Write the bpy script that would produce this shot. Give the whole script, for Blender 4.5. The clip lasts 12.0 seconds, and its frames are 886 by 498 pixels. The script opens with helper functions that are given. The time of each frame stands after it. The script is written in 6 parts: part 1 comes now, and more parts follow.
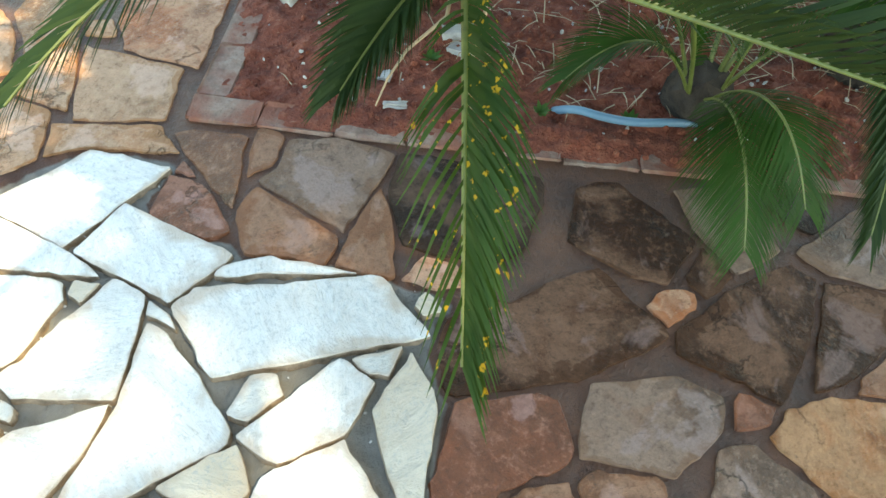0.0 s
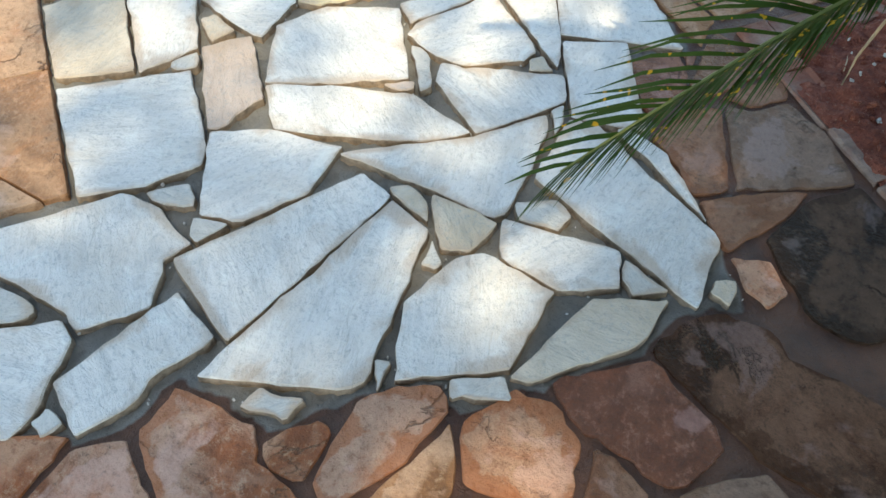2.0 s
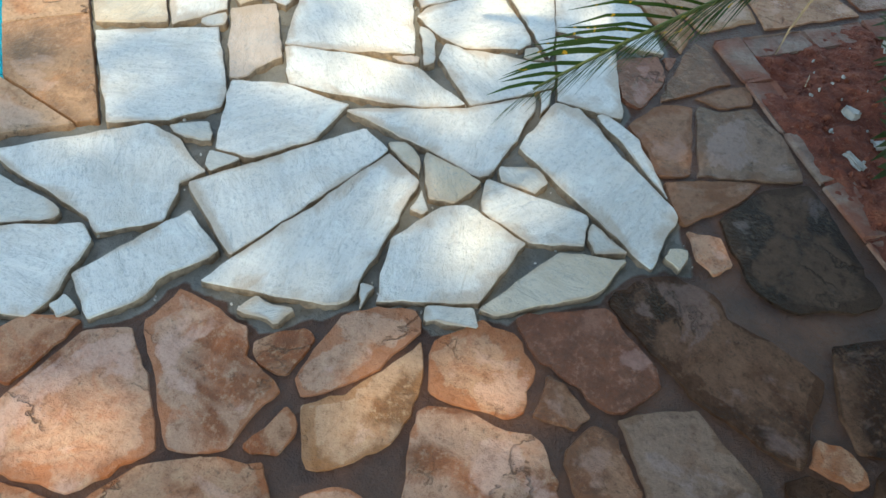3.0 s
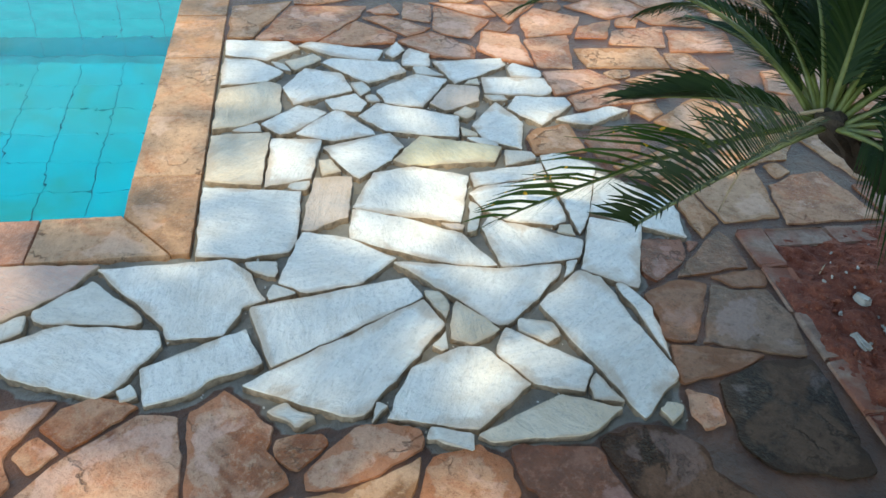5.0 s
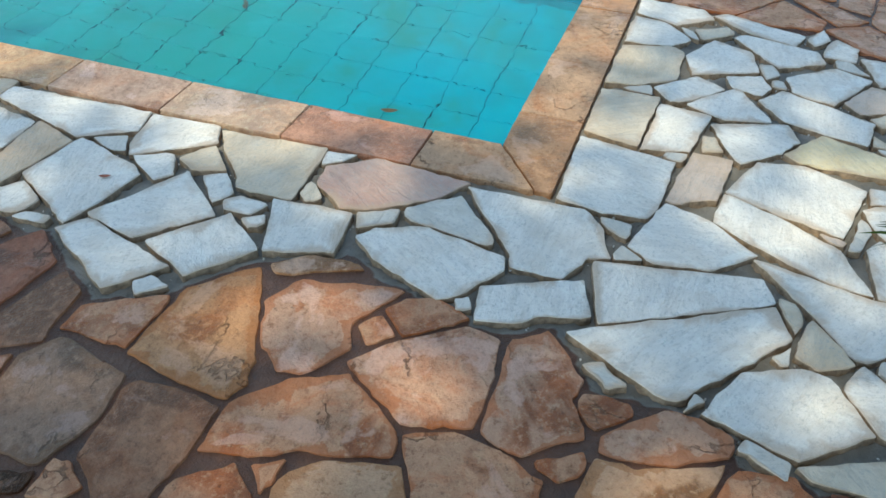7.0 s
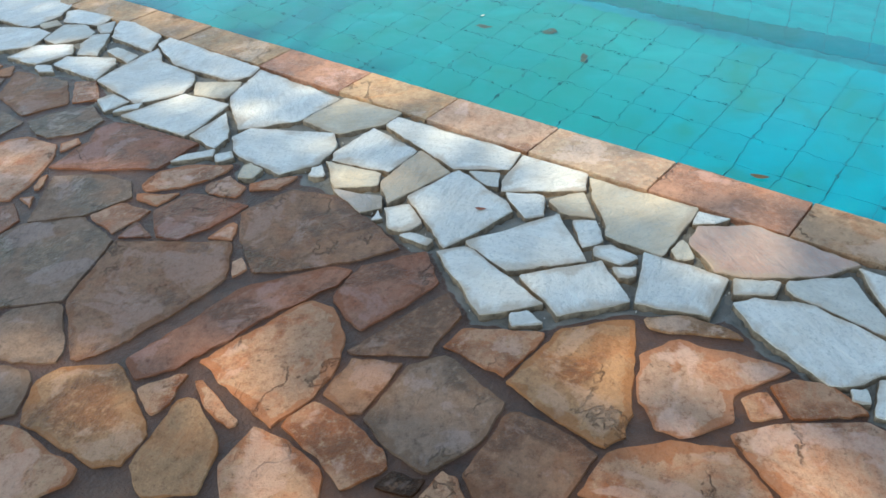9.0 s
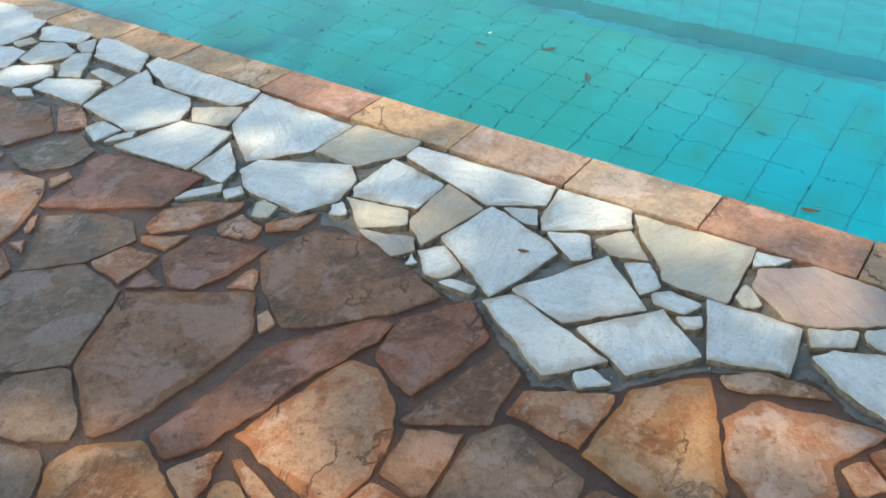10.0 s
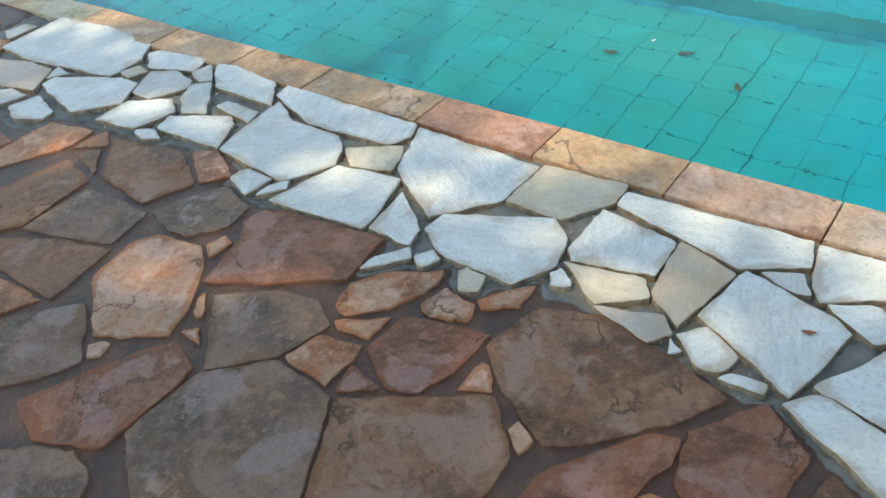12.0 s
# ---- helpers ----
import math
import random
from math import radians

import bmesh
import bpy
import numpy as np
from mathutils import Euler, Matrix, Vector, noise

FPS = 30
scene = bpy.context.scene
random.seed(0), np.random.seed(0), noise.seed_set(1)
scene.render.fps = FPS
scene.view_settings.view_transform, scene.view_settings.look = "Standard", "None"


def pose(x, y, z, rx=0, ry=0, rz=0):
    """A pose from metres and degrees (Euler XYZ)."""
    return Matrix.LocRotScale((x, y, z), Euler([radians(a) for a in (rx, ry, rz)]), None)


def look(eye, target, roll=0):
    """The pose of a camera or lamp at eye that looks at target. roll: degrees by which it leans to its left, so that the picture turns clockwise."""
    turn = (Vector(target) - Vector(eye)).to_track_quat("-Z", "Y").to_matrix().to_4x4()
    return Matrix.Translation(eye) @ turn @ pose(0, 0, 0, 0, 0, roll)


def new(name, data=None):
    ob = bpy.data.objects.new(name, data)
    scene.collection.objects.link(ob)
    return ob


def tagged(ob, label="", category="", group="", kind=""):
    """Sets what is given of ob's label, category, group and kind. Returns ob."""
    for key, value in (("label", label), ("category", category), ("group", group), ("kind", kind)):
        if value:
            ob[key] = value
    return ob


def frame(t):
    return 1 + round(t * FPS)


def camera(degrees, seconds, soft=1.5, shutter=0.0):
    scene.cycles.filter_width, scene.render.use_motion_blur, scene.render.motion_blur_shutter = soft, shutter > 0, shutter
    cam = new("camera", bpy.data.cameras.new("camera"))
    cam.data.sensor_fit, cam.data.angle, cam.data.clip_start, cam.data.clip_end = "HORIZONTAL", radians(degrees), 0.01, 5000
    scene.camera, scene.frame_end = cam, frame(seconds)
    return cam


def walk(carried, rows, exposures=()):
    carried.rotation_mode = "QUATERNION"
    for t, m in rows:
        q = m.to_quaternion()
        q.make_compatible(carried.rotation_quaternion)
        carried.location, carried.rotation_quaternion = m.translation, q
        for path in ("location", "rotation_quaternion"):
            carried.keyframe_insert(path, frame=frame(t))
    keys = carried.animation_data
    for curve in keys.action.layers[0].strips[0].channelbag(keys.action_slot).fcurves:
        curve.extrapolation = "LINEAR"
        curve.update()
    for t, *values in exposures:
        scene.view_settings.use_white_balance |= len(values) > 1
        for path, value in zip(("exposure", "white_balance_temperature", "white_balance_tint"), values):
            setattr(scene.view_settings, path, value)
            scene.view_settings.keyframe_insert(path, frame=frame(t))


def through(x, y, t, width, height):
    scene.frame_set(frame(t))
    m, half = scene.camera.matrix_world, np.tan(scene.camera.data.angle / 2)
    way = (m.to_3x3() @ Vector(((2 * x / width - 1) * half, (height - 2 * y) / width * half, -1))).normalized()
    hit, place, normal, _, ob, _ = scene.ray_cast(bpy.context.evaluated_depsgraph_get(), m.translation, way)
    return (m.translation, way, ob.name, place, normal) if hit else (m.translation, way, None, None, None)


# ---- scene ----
cam = camera(57.6, 12.0, soft=1.5)
PATH = [
    (0, (0.292, -0.869, 1.637), (1.497, -0.799, 0.042), 4.2),
    (0.3, (0.352, -0.993, 1.615), (1.370, -0.704, -0.072), 4.2),
    (0.5, (0.354, -1.009, 1.576), (1.357, -0.635, -0.114), 6.7),
    (0.7, (0.357, -1.031, 1.564), (1.34, -0.574, -0.116), 9.3),
    (1, (0.361, -1.054, 1.586), (1.195, -0.371, -0.098), 4.9),
    (1.5, (0.402, -1.344, 1.512), (0.9, -0.344, -0.147), -0.1),
    (2, (0.381, -1.45, 1.549), (0.819, -0.388, -0.087), 1.4),
    (2.5, (0.292, -1.602, 1.542), (0.786, -0.552, -0.087), 6.0),
    (2.7, (0.283, -1.655, 1.57), (0.793, -0.59, -0.045), 8.0),
    (4.3, (0.378, -2.041, 1.64), (0.715, -0.649, 0.245), 1.9),
    (4.5, (0.366, -2.06, 1.672), (0.734, -0.641, 0.311), 3.8),
    (5, (0.449, -2.115, 1.688), (0.729, -0.573, 0.446), 3.1),
    (5.5, (0.532, -2.114, 1.68), (0.755, -0.553, 0.449), 2.5),
    (6, (0.502, -2.116, 1.661), (0.51, -0.55, 0.417), 0.7),
    (6.5, (0.482, -2.116, 1.62), (0.185, -0.621, 0.326), 1.0),
    (7, (0.407, -2.12, 1.644), (-0.118, -0.708, 0.329), -0.1),
    (7.5, (0.349, -2.264, 1.685), (-0.347, -0.862, 0.44), -1.7),
    (7.7, (0.325, -2.325, 1.702), (-0.406, -0.946, 0.452), -1.6),
    (9.3, (-0.052, -2.303, 1.639), (-1.169, -1.145, 0.452), -4.7),
    (9.5, (-0.124, -2.282, 1.634), (-1.25, -1.134, 0.445), -4.1),
    (10, (-0.338, -2.273, 1.662), (-1.332, -1.019, 0.463), -3.9),
    (10.5, (-0.599, -2.345, 1.672), (-1.529, -1.062, 0.452), -4.7),
    (11, (-0.839, -2.337, 1.675), (-1.858, -1.144, 0.435), -6.1),
    (11.5, (-1.077, -2.231, 1.683), (-2.133, -1.093, 0.422), -8.6),
    (12, (-1.21, -2.22, 1.703), (-2.233, -1.037, 0.456), -7.4),
]
walk(cam, [(t, look(eye, target, roll)) for t, eye, target, roll in PATH],
     exposures=[(0.0, 2.52, 7650, -6), (0.5, 1.98, 7300, -4), (1.0, 1.64, 6900, 2), (1.5, 1.55, 6850, 1), (2.5, 1.56, 6900, -3), (4.5, 1.53, 6600, -6), (6.0, 1.43, 6600, -5), (6.5, 1.23, 6550, -5), (7.5, 1.26, 6500, -5), (9.5, 1.36, 6650, -5), (12.0, 1.31, 6780, -5)])

# ---- world and sun ----
SUN_UP, SUN_TURN = radians(58), radians(205)  # height over the horizon; turn from +y towards +x
world = bpy.data.worlds.new("sky")
scene.world = world
world.use_nodes = True
wn = world.node_tree
sky = wn.nodes.new("ShaderNodeTexSky")
sky.sky_type = "NISHITA"
sky.sun_disc = False
sky.sun_elevation, sky.sun_rotation = SUN_UP, SUN_TURN
wn.nodes["Background"].inputs["Strength"].default_value = 0.15
wn.links.new(sky.outputs[0], wn.nodes["Background"].inputs["Color"])
sun_data = bpy.data.lights.new("sun", "SUN")
sun_data.energy, sun_data.angle, sun_data.color = 1.65, radians(0.9), (1.0, 0.86, 0.68)
sun = new("sun", sun_data)
SUN_WAY = Vector((math.sin(SUN_TURN) * math.cos(SUN_UP), math.cos(SUN_TURN) * math.cos(SUN_UP), math.sin(SUN_UP)))
sun.matrix_world = look(SUN_WAY * 30, (0, 0, 0))


# ---- materials ----
class Mat:
    """A node material with a Principled shader and short ways to add nodes."""

    def __init__(self, name, rough=0.6, metal=0.0):
        self.m = bpy.data.materials.new(name)
        self.m.use_nodes = True
        self.t = self.m.node_tree
        self.p = self.t.nodes["Principled BSDF"]
        self.p.inputs["Roughness"].default_value, self.p.inputs["Metallic"].default_value = rough, metal
        self.where = self.node("ShaderNodeTexCoord").outputs["Object"]

    def node(self, kind, **inputs):
        n = self.t.nodes.new(kind)
        for k, v in inputs.items():
            self.put(n.inputs[k.replace("_", " ")], v)
        return n

    def put(self, socket, v):
        if isinstance(v, bpy.types.NodeSocket):
            self.t.links.new(v, socket)
        else:
            socket.default_value = v

    def set(self, name, v):
        self.put(self.p.inputs[name], v)

    def noise(self, scale, detail=4.0, rough=0.6, where=None, distort=0.0):
        return self.node("ShaderNodeTexNoise", Vector=where or self.where, Scale=scale, Detail=detail, Roughness=rough, Distortion=distort).outputs["Fac"]

    def ramp(self, fac, *stops):
        n = self.node("ShaderNodeValToRGB", Fac=fac)
        while len(n.color_ramp.elements) < len(stops):
            n.color_ramp.elements.new(0.5)
        for e, (at, c) in zip(n.color_ramp.elements, stops):
            e.position, e.color = at, (*c, 1) if len(c) == 3 else c
        return n.outputs["Color"]

    def grey(self, fac, lo, hi, a=0.0, b=1.0):
        return self.node("ShaderNodeMapRange", Value=fac, From_Min=lo, From_Max=hi, To_Min=a, To_Max=b).outputs[0]

    def mix(self, fac, a, b, blend="MIX"):
        n = self.t.nodes.new("ShaderNodeMix")
        n.data_type, n.blend_type = "RGBA", blend
        for s, v in ((n.inputs["Factor"], fac), (n.inputs[6], a), (n.inputs[7], b)):
            self.put(s, (*v, 1) if isinstance(v, tuple) and len(v) == 3 else v)
        return n.outputs[2]

    def math(self, op, a, b=0.5):
        n = self.t.nodes.new("ShaderNodeMath")
        n.operation = op
        self.put(n.inputs[0], a), self.put(n.inputs[1], b)
        return n.outputs[0]

    def bump(self, height, strength=0.3, distance=0.01, normal=None):
        n = self.node("ShaderNodeBump", Height=height, Strength=strength, Distance=distance)
        if normal:
            self.put(n.inputs["Normal"], normal)
        self.set("Normal", n.outputs[0])
        return n.outputs[0]


def island(m, spread=9.0):
    """Coordinates shifted and turned piece by piece, so that no two stones share a grain."""
    r = m.node("ShaderNodeObjectInfo").outputs["Random"]
    turn = m.node("ShaderNodeVectorRotate", Vector=m.where, Angle=m.math("MULTIPLY", r, 40.0))
    turn.rotation_type = "Z_AXIS"
    far = m.node("ShaderNodeCombineXYZ", X=m.math("MULTIPLY", r, 37.0), Y=m.math("MULTIPLY", r, 91.0), Z=0.0)
    add = m.node("ShaderNodeVectorMath")
    m.put(add.inputs[0], turn.outputs[0]), m.put(add.inputs[1], far.outputs[0])
    return add.outputs[0], r


def quartzite(name, pale, tint, tint_much):
    """Dry pale quartzite: streaks along the bedding, a few stained spots, a rough split face."""
    m = Mat(name, 0.62)
    m.set("Specular IOR Level", 0.25)
    at, r = island(m)
    long = m.node("ShaderNodeMapping", Vector=at, Scale=(3.0, 26.0, 6.0)).outputs[0]
    streak = m.noise(1.6, 6, 0.65, long, 0.15)
    cloud = m.noise(5.0, 4, 0.6, at)
    fine = m.noise(90.0, 4, 0.7, at)
    base = m.ramp(streak, (0.28, tuple(c * 0.86 for c in pale)), (0.5, pale), (0.75, tuple(min(0.9, c * 1.06) for c in pale)))
    base = m.mix(m.grey(cloud, 0.5 - tint_much * 0.3, 0.78), base, tint)
    base = m.mix(m.math("MULTIPLY", m.grey(r, 0.0, 1.0), 0.22), base, (0.52, 0.50, 0.46))
    thin = m.noise(7.0, 6, 0.75, m.node("ShaderNodeMapping", Vector=at, Scale=(1.6, 14.0, 6.0)).outputs[0], 0.25)
    base = m.mix(m.grey(thin, 0.60, 0.72, 0.0, 0.28), base, (0.36, 0.35, 0.33))
    base = m.mix(m.grey(fine, 0.52, 0.70, 0.0, 0.6), base, (0.36, 0.35, 0.33))
    flake = m.noise(13.0, 6, 0.7, m.node("ShaderNodeMapping", Vector=at, Scale=(0.7, 1.8, 1.0)).outputs[0], 0.4)
    base = m.mix(m.grey(flake, 0.50, 0.60, 0.0, 0.30), base, tuple(c * 0.72 for c in pale))
    base = m.mix(m.grey(flake, 0.66, 0.72, 0.0, 0.45), base, (0.30, 0.29, 0.27))
    base = m.mix(m.grey(m.noise(2.3, 3, 0.5, at), 0.62, 0.75, 0.0, 0.5), base, tuple(c * 0.75 for c in tint))
    mottle = m.noise(8.5, 6, 0.7, at, 0.8)
    base = m.mix(m.grey(mottle, 0.52, 0.68, 0.0, 0.45), base, tuple(c * f for c, f in zip(pale, (0.74, 0.70, 0.66))))
    base = m.mix(m.grey(mottle, 0.44, 0.32, 0.0, 0.5), base, tuple(min(0.85, c * 1.16) for c in pale))
    rim = m.node("ShaderNodeAttribute")
    rim.attribute_name = "rim"
    lap = m.noise(4.2, 5, 0.65, at, 0.6)
    stain = m.grey(m.math("ADD", m.math("MULTIPLY", rim.outputs["Fac"], 0.22), lap), 0.62, 0.76, 0.0, 0.65)
    base = m.mix(stain, base, (0.47, 0.34, 0.235))
    m.set("Base Color", base)
    m.set("Roughness", m.grey(cloud, 0.3, 0.7, 0.42, 0.66))
    h = m.math("ADD", m.math("MULTIPLY", streak, 0.5), m.math("MULTIPLY", fine, 0.6))
    h = m.math("ADD", h, m.math("MULTIPLY", thin, 0.2))
    cleft = m.grey(m.noise(11.0, 6, 0.62, m.node("ShaderNodeMapping", Vector=at, Scale=(0.8, 1.6, 1.0)).outputs[0], 0.5), 0.40, 0.62)
    h = m.math("ADD", h, m.math("MULTIPLY", cleft, 0.9))
    m.bump(h, 0.7, 0.008)
    return m.m


def wet_stone(name, dry, wet, patch, warm=(1.17, 0.92, 0.78), gloss=0.3, soaked_rim=0.62):
    """Old sandstone after wet cleaning: pale dry islands on darker soaked stone with a film of water."""
    dry, wet = (tuple(a * b for a, b in zip(c, warm)) for c in (dry, wet))
    m = Mat(name, 0.3)
    m.set("Specular IOR Level", gloss)
    at, r = island(m)
    big = m.noise(3.6, 3, 0.5, at, 0.7)
    cloud = m.noise(9.0, 5, 0.65, at)
    fine = m.noise(70.0, 5, 0.7, at)
    soak = m.math("ADD", big, m.math("MULTIPLY", m.math("SUBTRACT", r, 0.5), 0.16))
    soak = m.grey(m.math("ADD", soak, m.math("MULTIPLY", cloud, 0.12)), patch - 0.02, patch + 0.05)
    dryc = m.mix(m.grey(cloud, 0.35, 0.7), dry, tuple(c * 0.72 for c in dry))
    wetc = m.mix(m.grey(cloud, 0.3, 0.7), wet, tuple(c * 0.5 for c in wet))
    base = m.mix(soak, wetc, dryc)
    rust = m.noise(6.5, 5, 0.62, at, 0.9)
    base = m.mix(m.grey(rust, 0.50, 0.70, 0.0, 0.6), base, (wet[0] * 1.3, wet[1] * 1.1, wet[2] * 0.9))
    vein = m.noise(14.0, 6, 0.75, at, 0.8)
    base = m.mix(m.grey(vein, 0.56, 0.70, 0.0, 0.45), base, tuple(min(0.7, c * 1.3) for c in dry))
    base = m.mix(m.grey(vein, 0.42, 0.28, 0.0, 0.55), base, tuple(c * 0.5 for c in wet))
    pits = m.math("MULTIPLY", m.grey(fine, 0.55, 0.70), m.grey(m.noise(4.0, 3, 0.6, at), 0.42, 0.62))
    base = m.mix(m.math("MULTIPLY", pits, 0.9), base, (0.05, 0.035, 0.025))
    grain = m.noise(32.0, 6, 0.8, at)
    base = m.mix(m.grey(grain, 0.52, 0.66, 0.0, 0.62), base, tuple(min(0.6, c * 1.25) for c in dry))
    base = m.mix(m.grey(grain, 0.47, 0.33, 0.0, 0.65), base, tuple(c * 0.45 for c in wet))
    layer = m.math("ABSOLUTE", m.math("SUBTRACT", m.noise(2.6, 7, 0.6, at, 0.3), 0.5))
    crack = m.math("MULTIPLY", m.grey(layer, 0.0, 0.010, 1.0, 0.0), m.grey(m.noise(3.1, 2, 0.5, at), 0.50, 0.58))
    base = m.mix(m.math("MULTIPLY", crack, 0.6), base, tuple(c * 0.35 for c in wet))
    rim = m.node("ShaderNodeAttribute")
    rim.attribute_name = "rim"
    lap = m.noise(6.0, 5, 0.6, at, 0.5)
    damp = m.math("ADD", rim.outputs["Fac"], m.math("MULTIPLY", m.math("SUBTRACT", lap, 0.5), 4.2))
    damp = m.grey(m.math("ADD", damp, m.math("MULTIPLY", m.math("SUBTRACT", r, 0.5), 0.8)), 0.80, 0.95)
    rimc = m.mix(m.grey(cloud, 0.3, 0.7), tuple(min(0.6, c * f) for c, f in zip(wet, (1.3, 1.2, 1.0))), tuple(c * 0.8 for c in wet))
    base = m.mix(m.math("MULTIPLY", damp, soaked_rim), base, rimc)
    spread = m.math("SUBTRACT", m.noise(4.0, 5, 0.6, at, 0.5), m.math("MULTIPLY", rim.outputs["Fac"], 0.1))
    scurf = m.math("MULTIPLY", m.grey(spread, 0.53, 0.57), m.grey(grain, 0.36, 0.52, 0.55, 1.0))
    base = m.mix(m.math("MULTIPLY", scurf, 0.6), base, (1.1 * dry[0] + 0.03, 1.15 * dry[1] + 0.035, 1.3 * dry[2] + 0.045))
    m.set("Base Color", base)
    m.set("Roughness", m.math("ADD", m.grey(soak, 0.0, 1.0, 0.22, 0.55), m.math("MULTIPLY", cloud, 0.25)))
    m.bump(m.math("ADD", m.math("ADD", cloud, m.math("MULTIPLY", vein, 0.8)), m.math("SUBTRACT", m.math("MULTIPLY", fine, 0.6), m.math("MULTIPLY", crack, 0.8))), 0.95, 0.011)
    return m.m


WHITE = dict(
    white=quartzite("white_quartzite", (0.77, 0.715, 0.65), (0.68, 0.60, 0.51), 0.1),
    grey=quartzite("grey_quartzite", (0.63, 0.585, 0.52), (0.54, 0.47, 0.39), 0.3),
    cream=quartzite("cream_quartzite", (0.67, 0.55, 0.41), (0.58, 0.42, 0.26), 0.4),
    yellow=quartzite("yellow_quartzite", (0.66, 0.55, 0.34), (0.60, 0.42, 0.18), 0.4),
    pink=quartzite("pink_quartzite", (0.60, 0.455, 0.36), (0.53, 0.36, 0.25), 0.5),
    red=quartzite("red_quartzite", (0.51, 0.345, 0.28), (0.43, 0.22, 0.16), 0.5),
    orange=quartzite("orange_quartzite", (0.65, 0.47, 0.31), (0.58, 0.34, 0.17), 0.5),
)
BROWN = dict(
    orange=wet_stone("orange_sandstone", (0.47, 0.31, 0.205), (0.30, 0.115, 0.04), 0.47),
    red=wet_stone("red_sandstone", (0.29, 0.165, 0.12), (0.19, 0.078, 0.038), 0.53),
    pink=wet_stone("pink_sandstone", (0.47, 0.335, 0.25), (0.30, 0.125, 0.05), 0.45),
    cream=wet_stone("cream_sandstone", (0.46, 0.34, 0.235), (0.27, 0.15, 0.065), 0.46),
    yellow=wet_stone("yellow_sandstone", (0.42, 0.27, 0.15), (0.28, 0.13, 0.045), 0.48),
    grey=wet_stone("grey_sandstone", (0.25, 0.195, 0.155), (0.15, 0.102, 0.07), 0.52),
    brown=wet_stone("brown_sandstone", (0.28, 0.18, 0.12), (0.175, 0.088, 0.045), 0.51),
    # umber and dark: soaked stone, darkened further for the shade beside the palms
    umber=wet_stone("umber_sandstone", (0.17, 0.11, 0.075), (0.044, 0.020, 0.008), 0.575, gloss=0.14),
    dark=wet_stone("dark_sandstone", (0.11, 0.082, 0.062), (0.024, 0.014, 0.008), 0.575, gloss=0.14, soaked_rim=0.5),
)


MELLOW = (1.0, 0.97, 0.9)
COPING = dict(
    red=wet_stone("red_coping", (0.50, 0.27, 0.19), (0.42, 0.20, 0.13), 0.5, MELLOW, 0.3, 0.0),
    pink=wet_stone("pink_coping", (0.58, 0.41, 0.31), (0.52, 0.34, 0.25), 0.5, MELLOW, 0.3, 0.0),
    pocked=wet_stone("pocked_coping", (0.54, 0.36, 0.28), (0.34, 0.18, 0.12), 0.46, MELLOW, 0.3, 0.0),
    gold=wet_stone("gold_coping", (0.57, 0.37, 0.235), (0.50, 0.28, 0.15), 0.5, MELLOW, 0.3, 0.0),
    brown=wet_stone("brown_coping", (0.50, 0.33, 0.21), (0.40, 0.22, 0.12), 0.52, MELLOW, 0.3, 0.0),
    cream=wet_stone("cream_coping", (0.56, 0.46, 0.32), (0.50, 0.36, 0.22), 0.46, MELLOW, 0.3, 0.0),
    stained=wet_stone("stained_coping", (0.49, 0.31, 0.20), (0.33, 0.15, 0.07), 0.44, MELLOW, 0.3, 0.0),
    tan=wet_stone("tan_coping", (0.48, 0.28, 0.165), (0.42, 0.21, 0.10), 0.5, MELLOW, 0.3, 0.0),
)


def mortar_material():
    m = Mat("mortar", 0.7)
    fresh = m.node("ShaderNodeAttribute")
    fresh.attribute_name = "fresh"
    fine, cloud = m.noise(60, 5, 0.7), m.noise(7, 4, 0.6)
    grey = m.ramp(cloud, (0.3, (0.16, 0.145, 0.12)), (0.7, (0.30, 0.275, 0.235)))
    old = m.ramp(cloud, (0.3, (0.048, 0.017, 0.0065)), (0.7, (0.15, 0.058, 0.024)))
    edge = m.grey(m.math("ADD", fresh.outputs["Fac"], m.math("MULTIPLY", m.math("SUBTRACT", cloud, 0.5), 0.5)), 0.42, 0.58)
    m.set("Base Color", m.mix(m.grey(fine, 0.6, 0.8, 0, 0.5), m.mix(edge, old, grey), (0.05, 0.04, 0.035)))
    m.set("Roughness", m.grey(edge, 0, 1, 0.42, 0.85))
    m.bump(m.math("ADD", fine, cloud), 0.9, 0.012)
    return m.m


def plain(name, colour, rough=0.6, vary=0.3, scale=20.0, bump=0.2, depth=0.004):
    m = Mat(name, rough)
    a, b = m.noise(scale, 4), m.noise(scale * 6, 4)
    c = m.mix(m.grey(a, 0.3, 0.7), tuple(v * (1 + vary) for v in colour), tuple(v * (1 - vary) for v in colour))
    m.set("Base Color", m.mix(m.grey(b, 0.58, 0.75, 0, vary), c, tuple(v * 0.4 for v in colour)))
    m.bump(m.math("ADD", a, m.math("MULTIPLY", b, 0.5)), bump, depth)
    return m.m


def water_material():
    m = Mat("pool_water", 0.0)
    m.set("Base Color", (0.34, 0.93, 0.95, 1))
    m.set("Transmission Weight", 1.0)
    m.set("IOR", 1.33)
    m.bump(m.math("ADD", m.noise(3.0, 2, 0.4), m.math("MULTIPLY", m.noise(11.0, 2, 0.5), 0.35)), 0.10, 0.05)
    return m.m


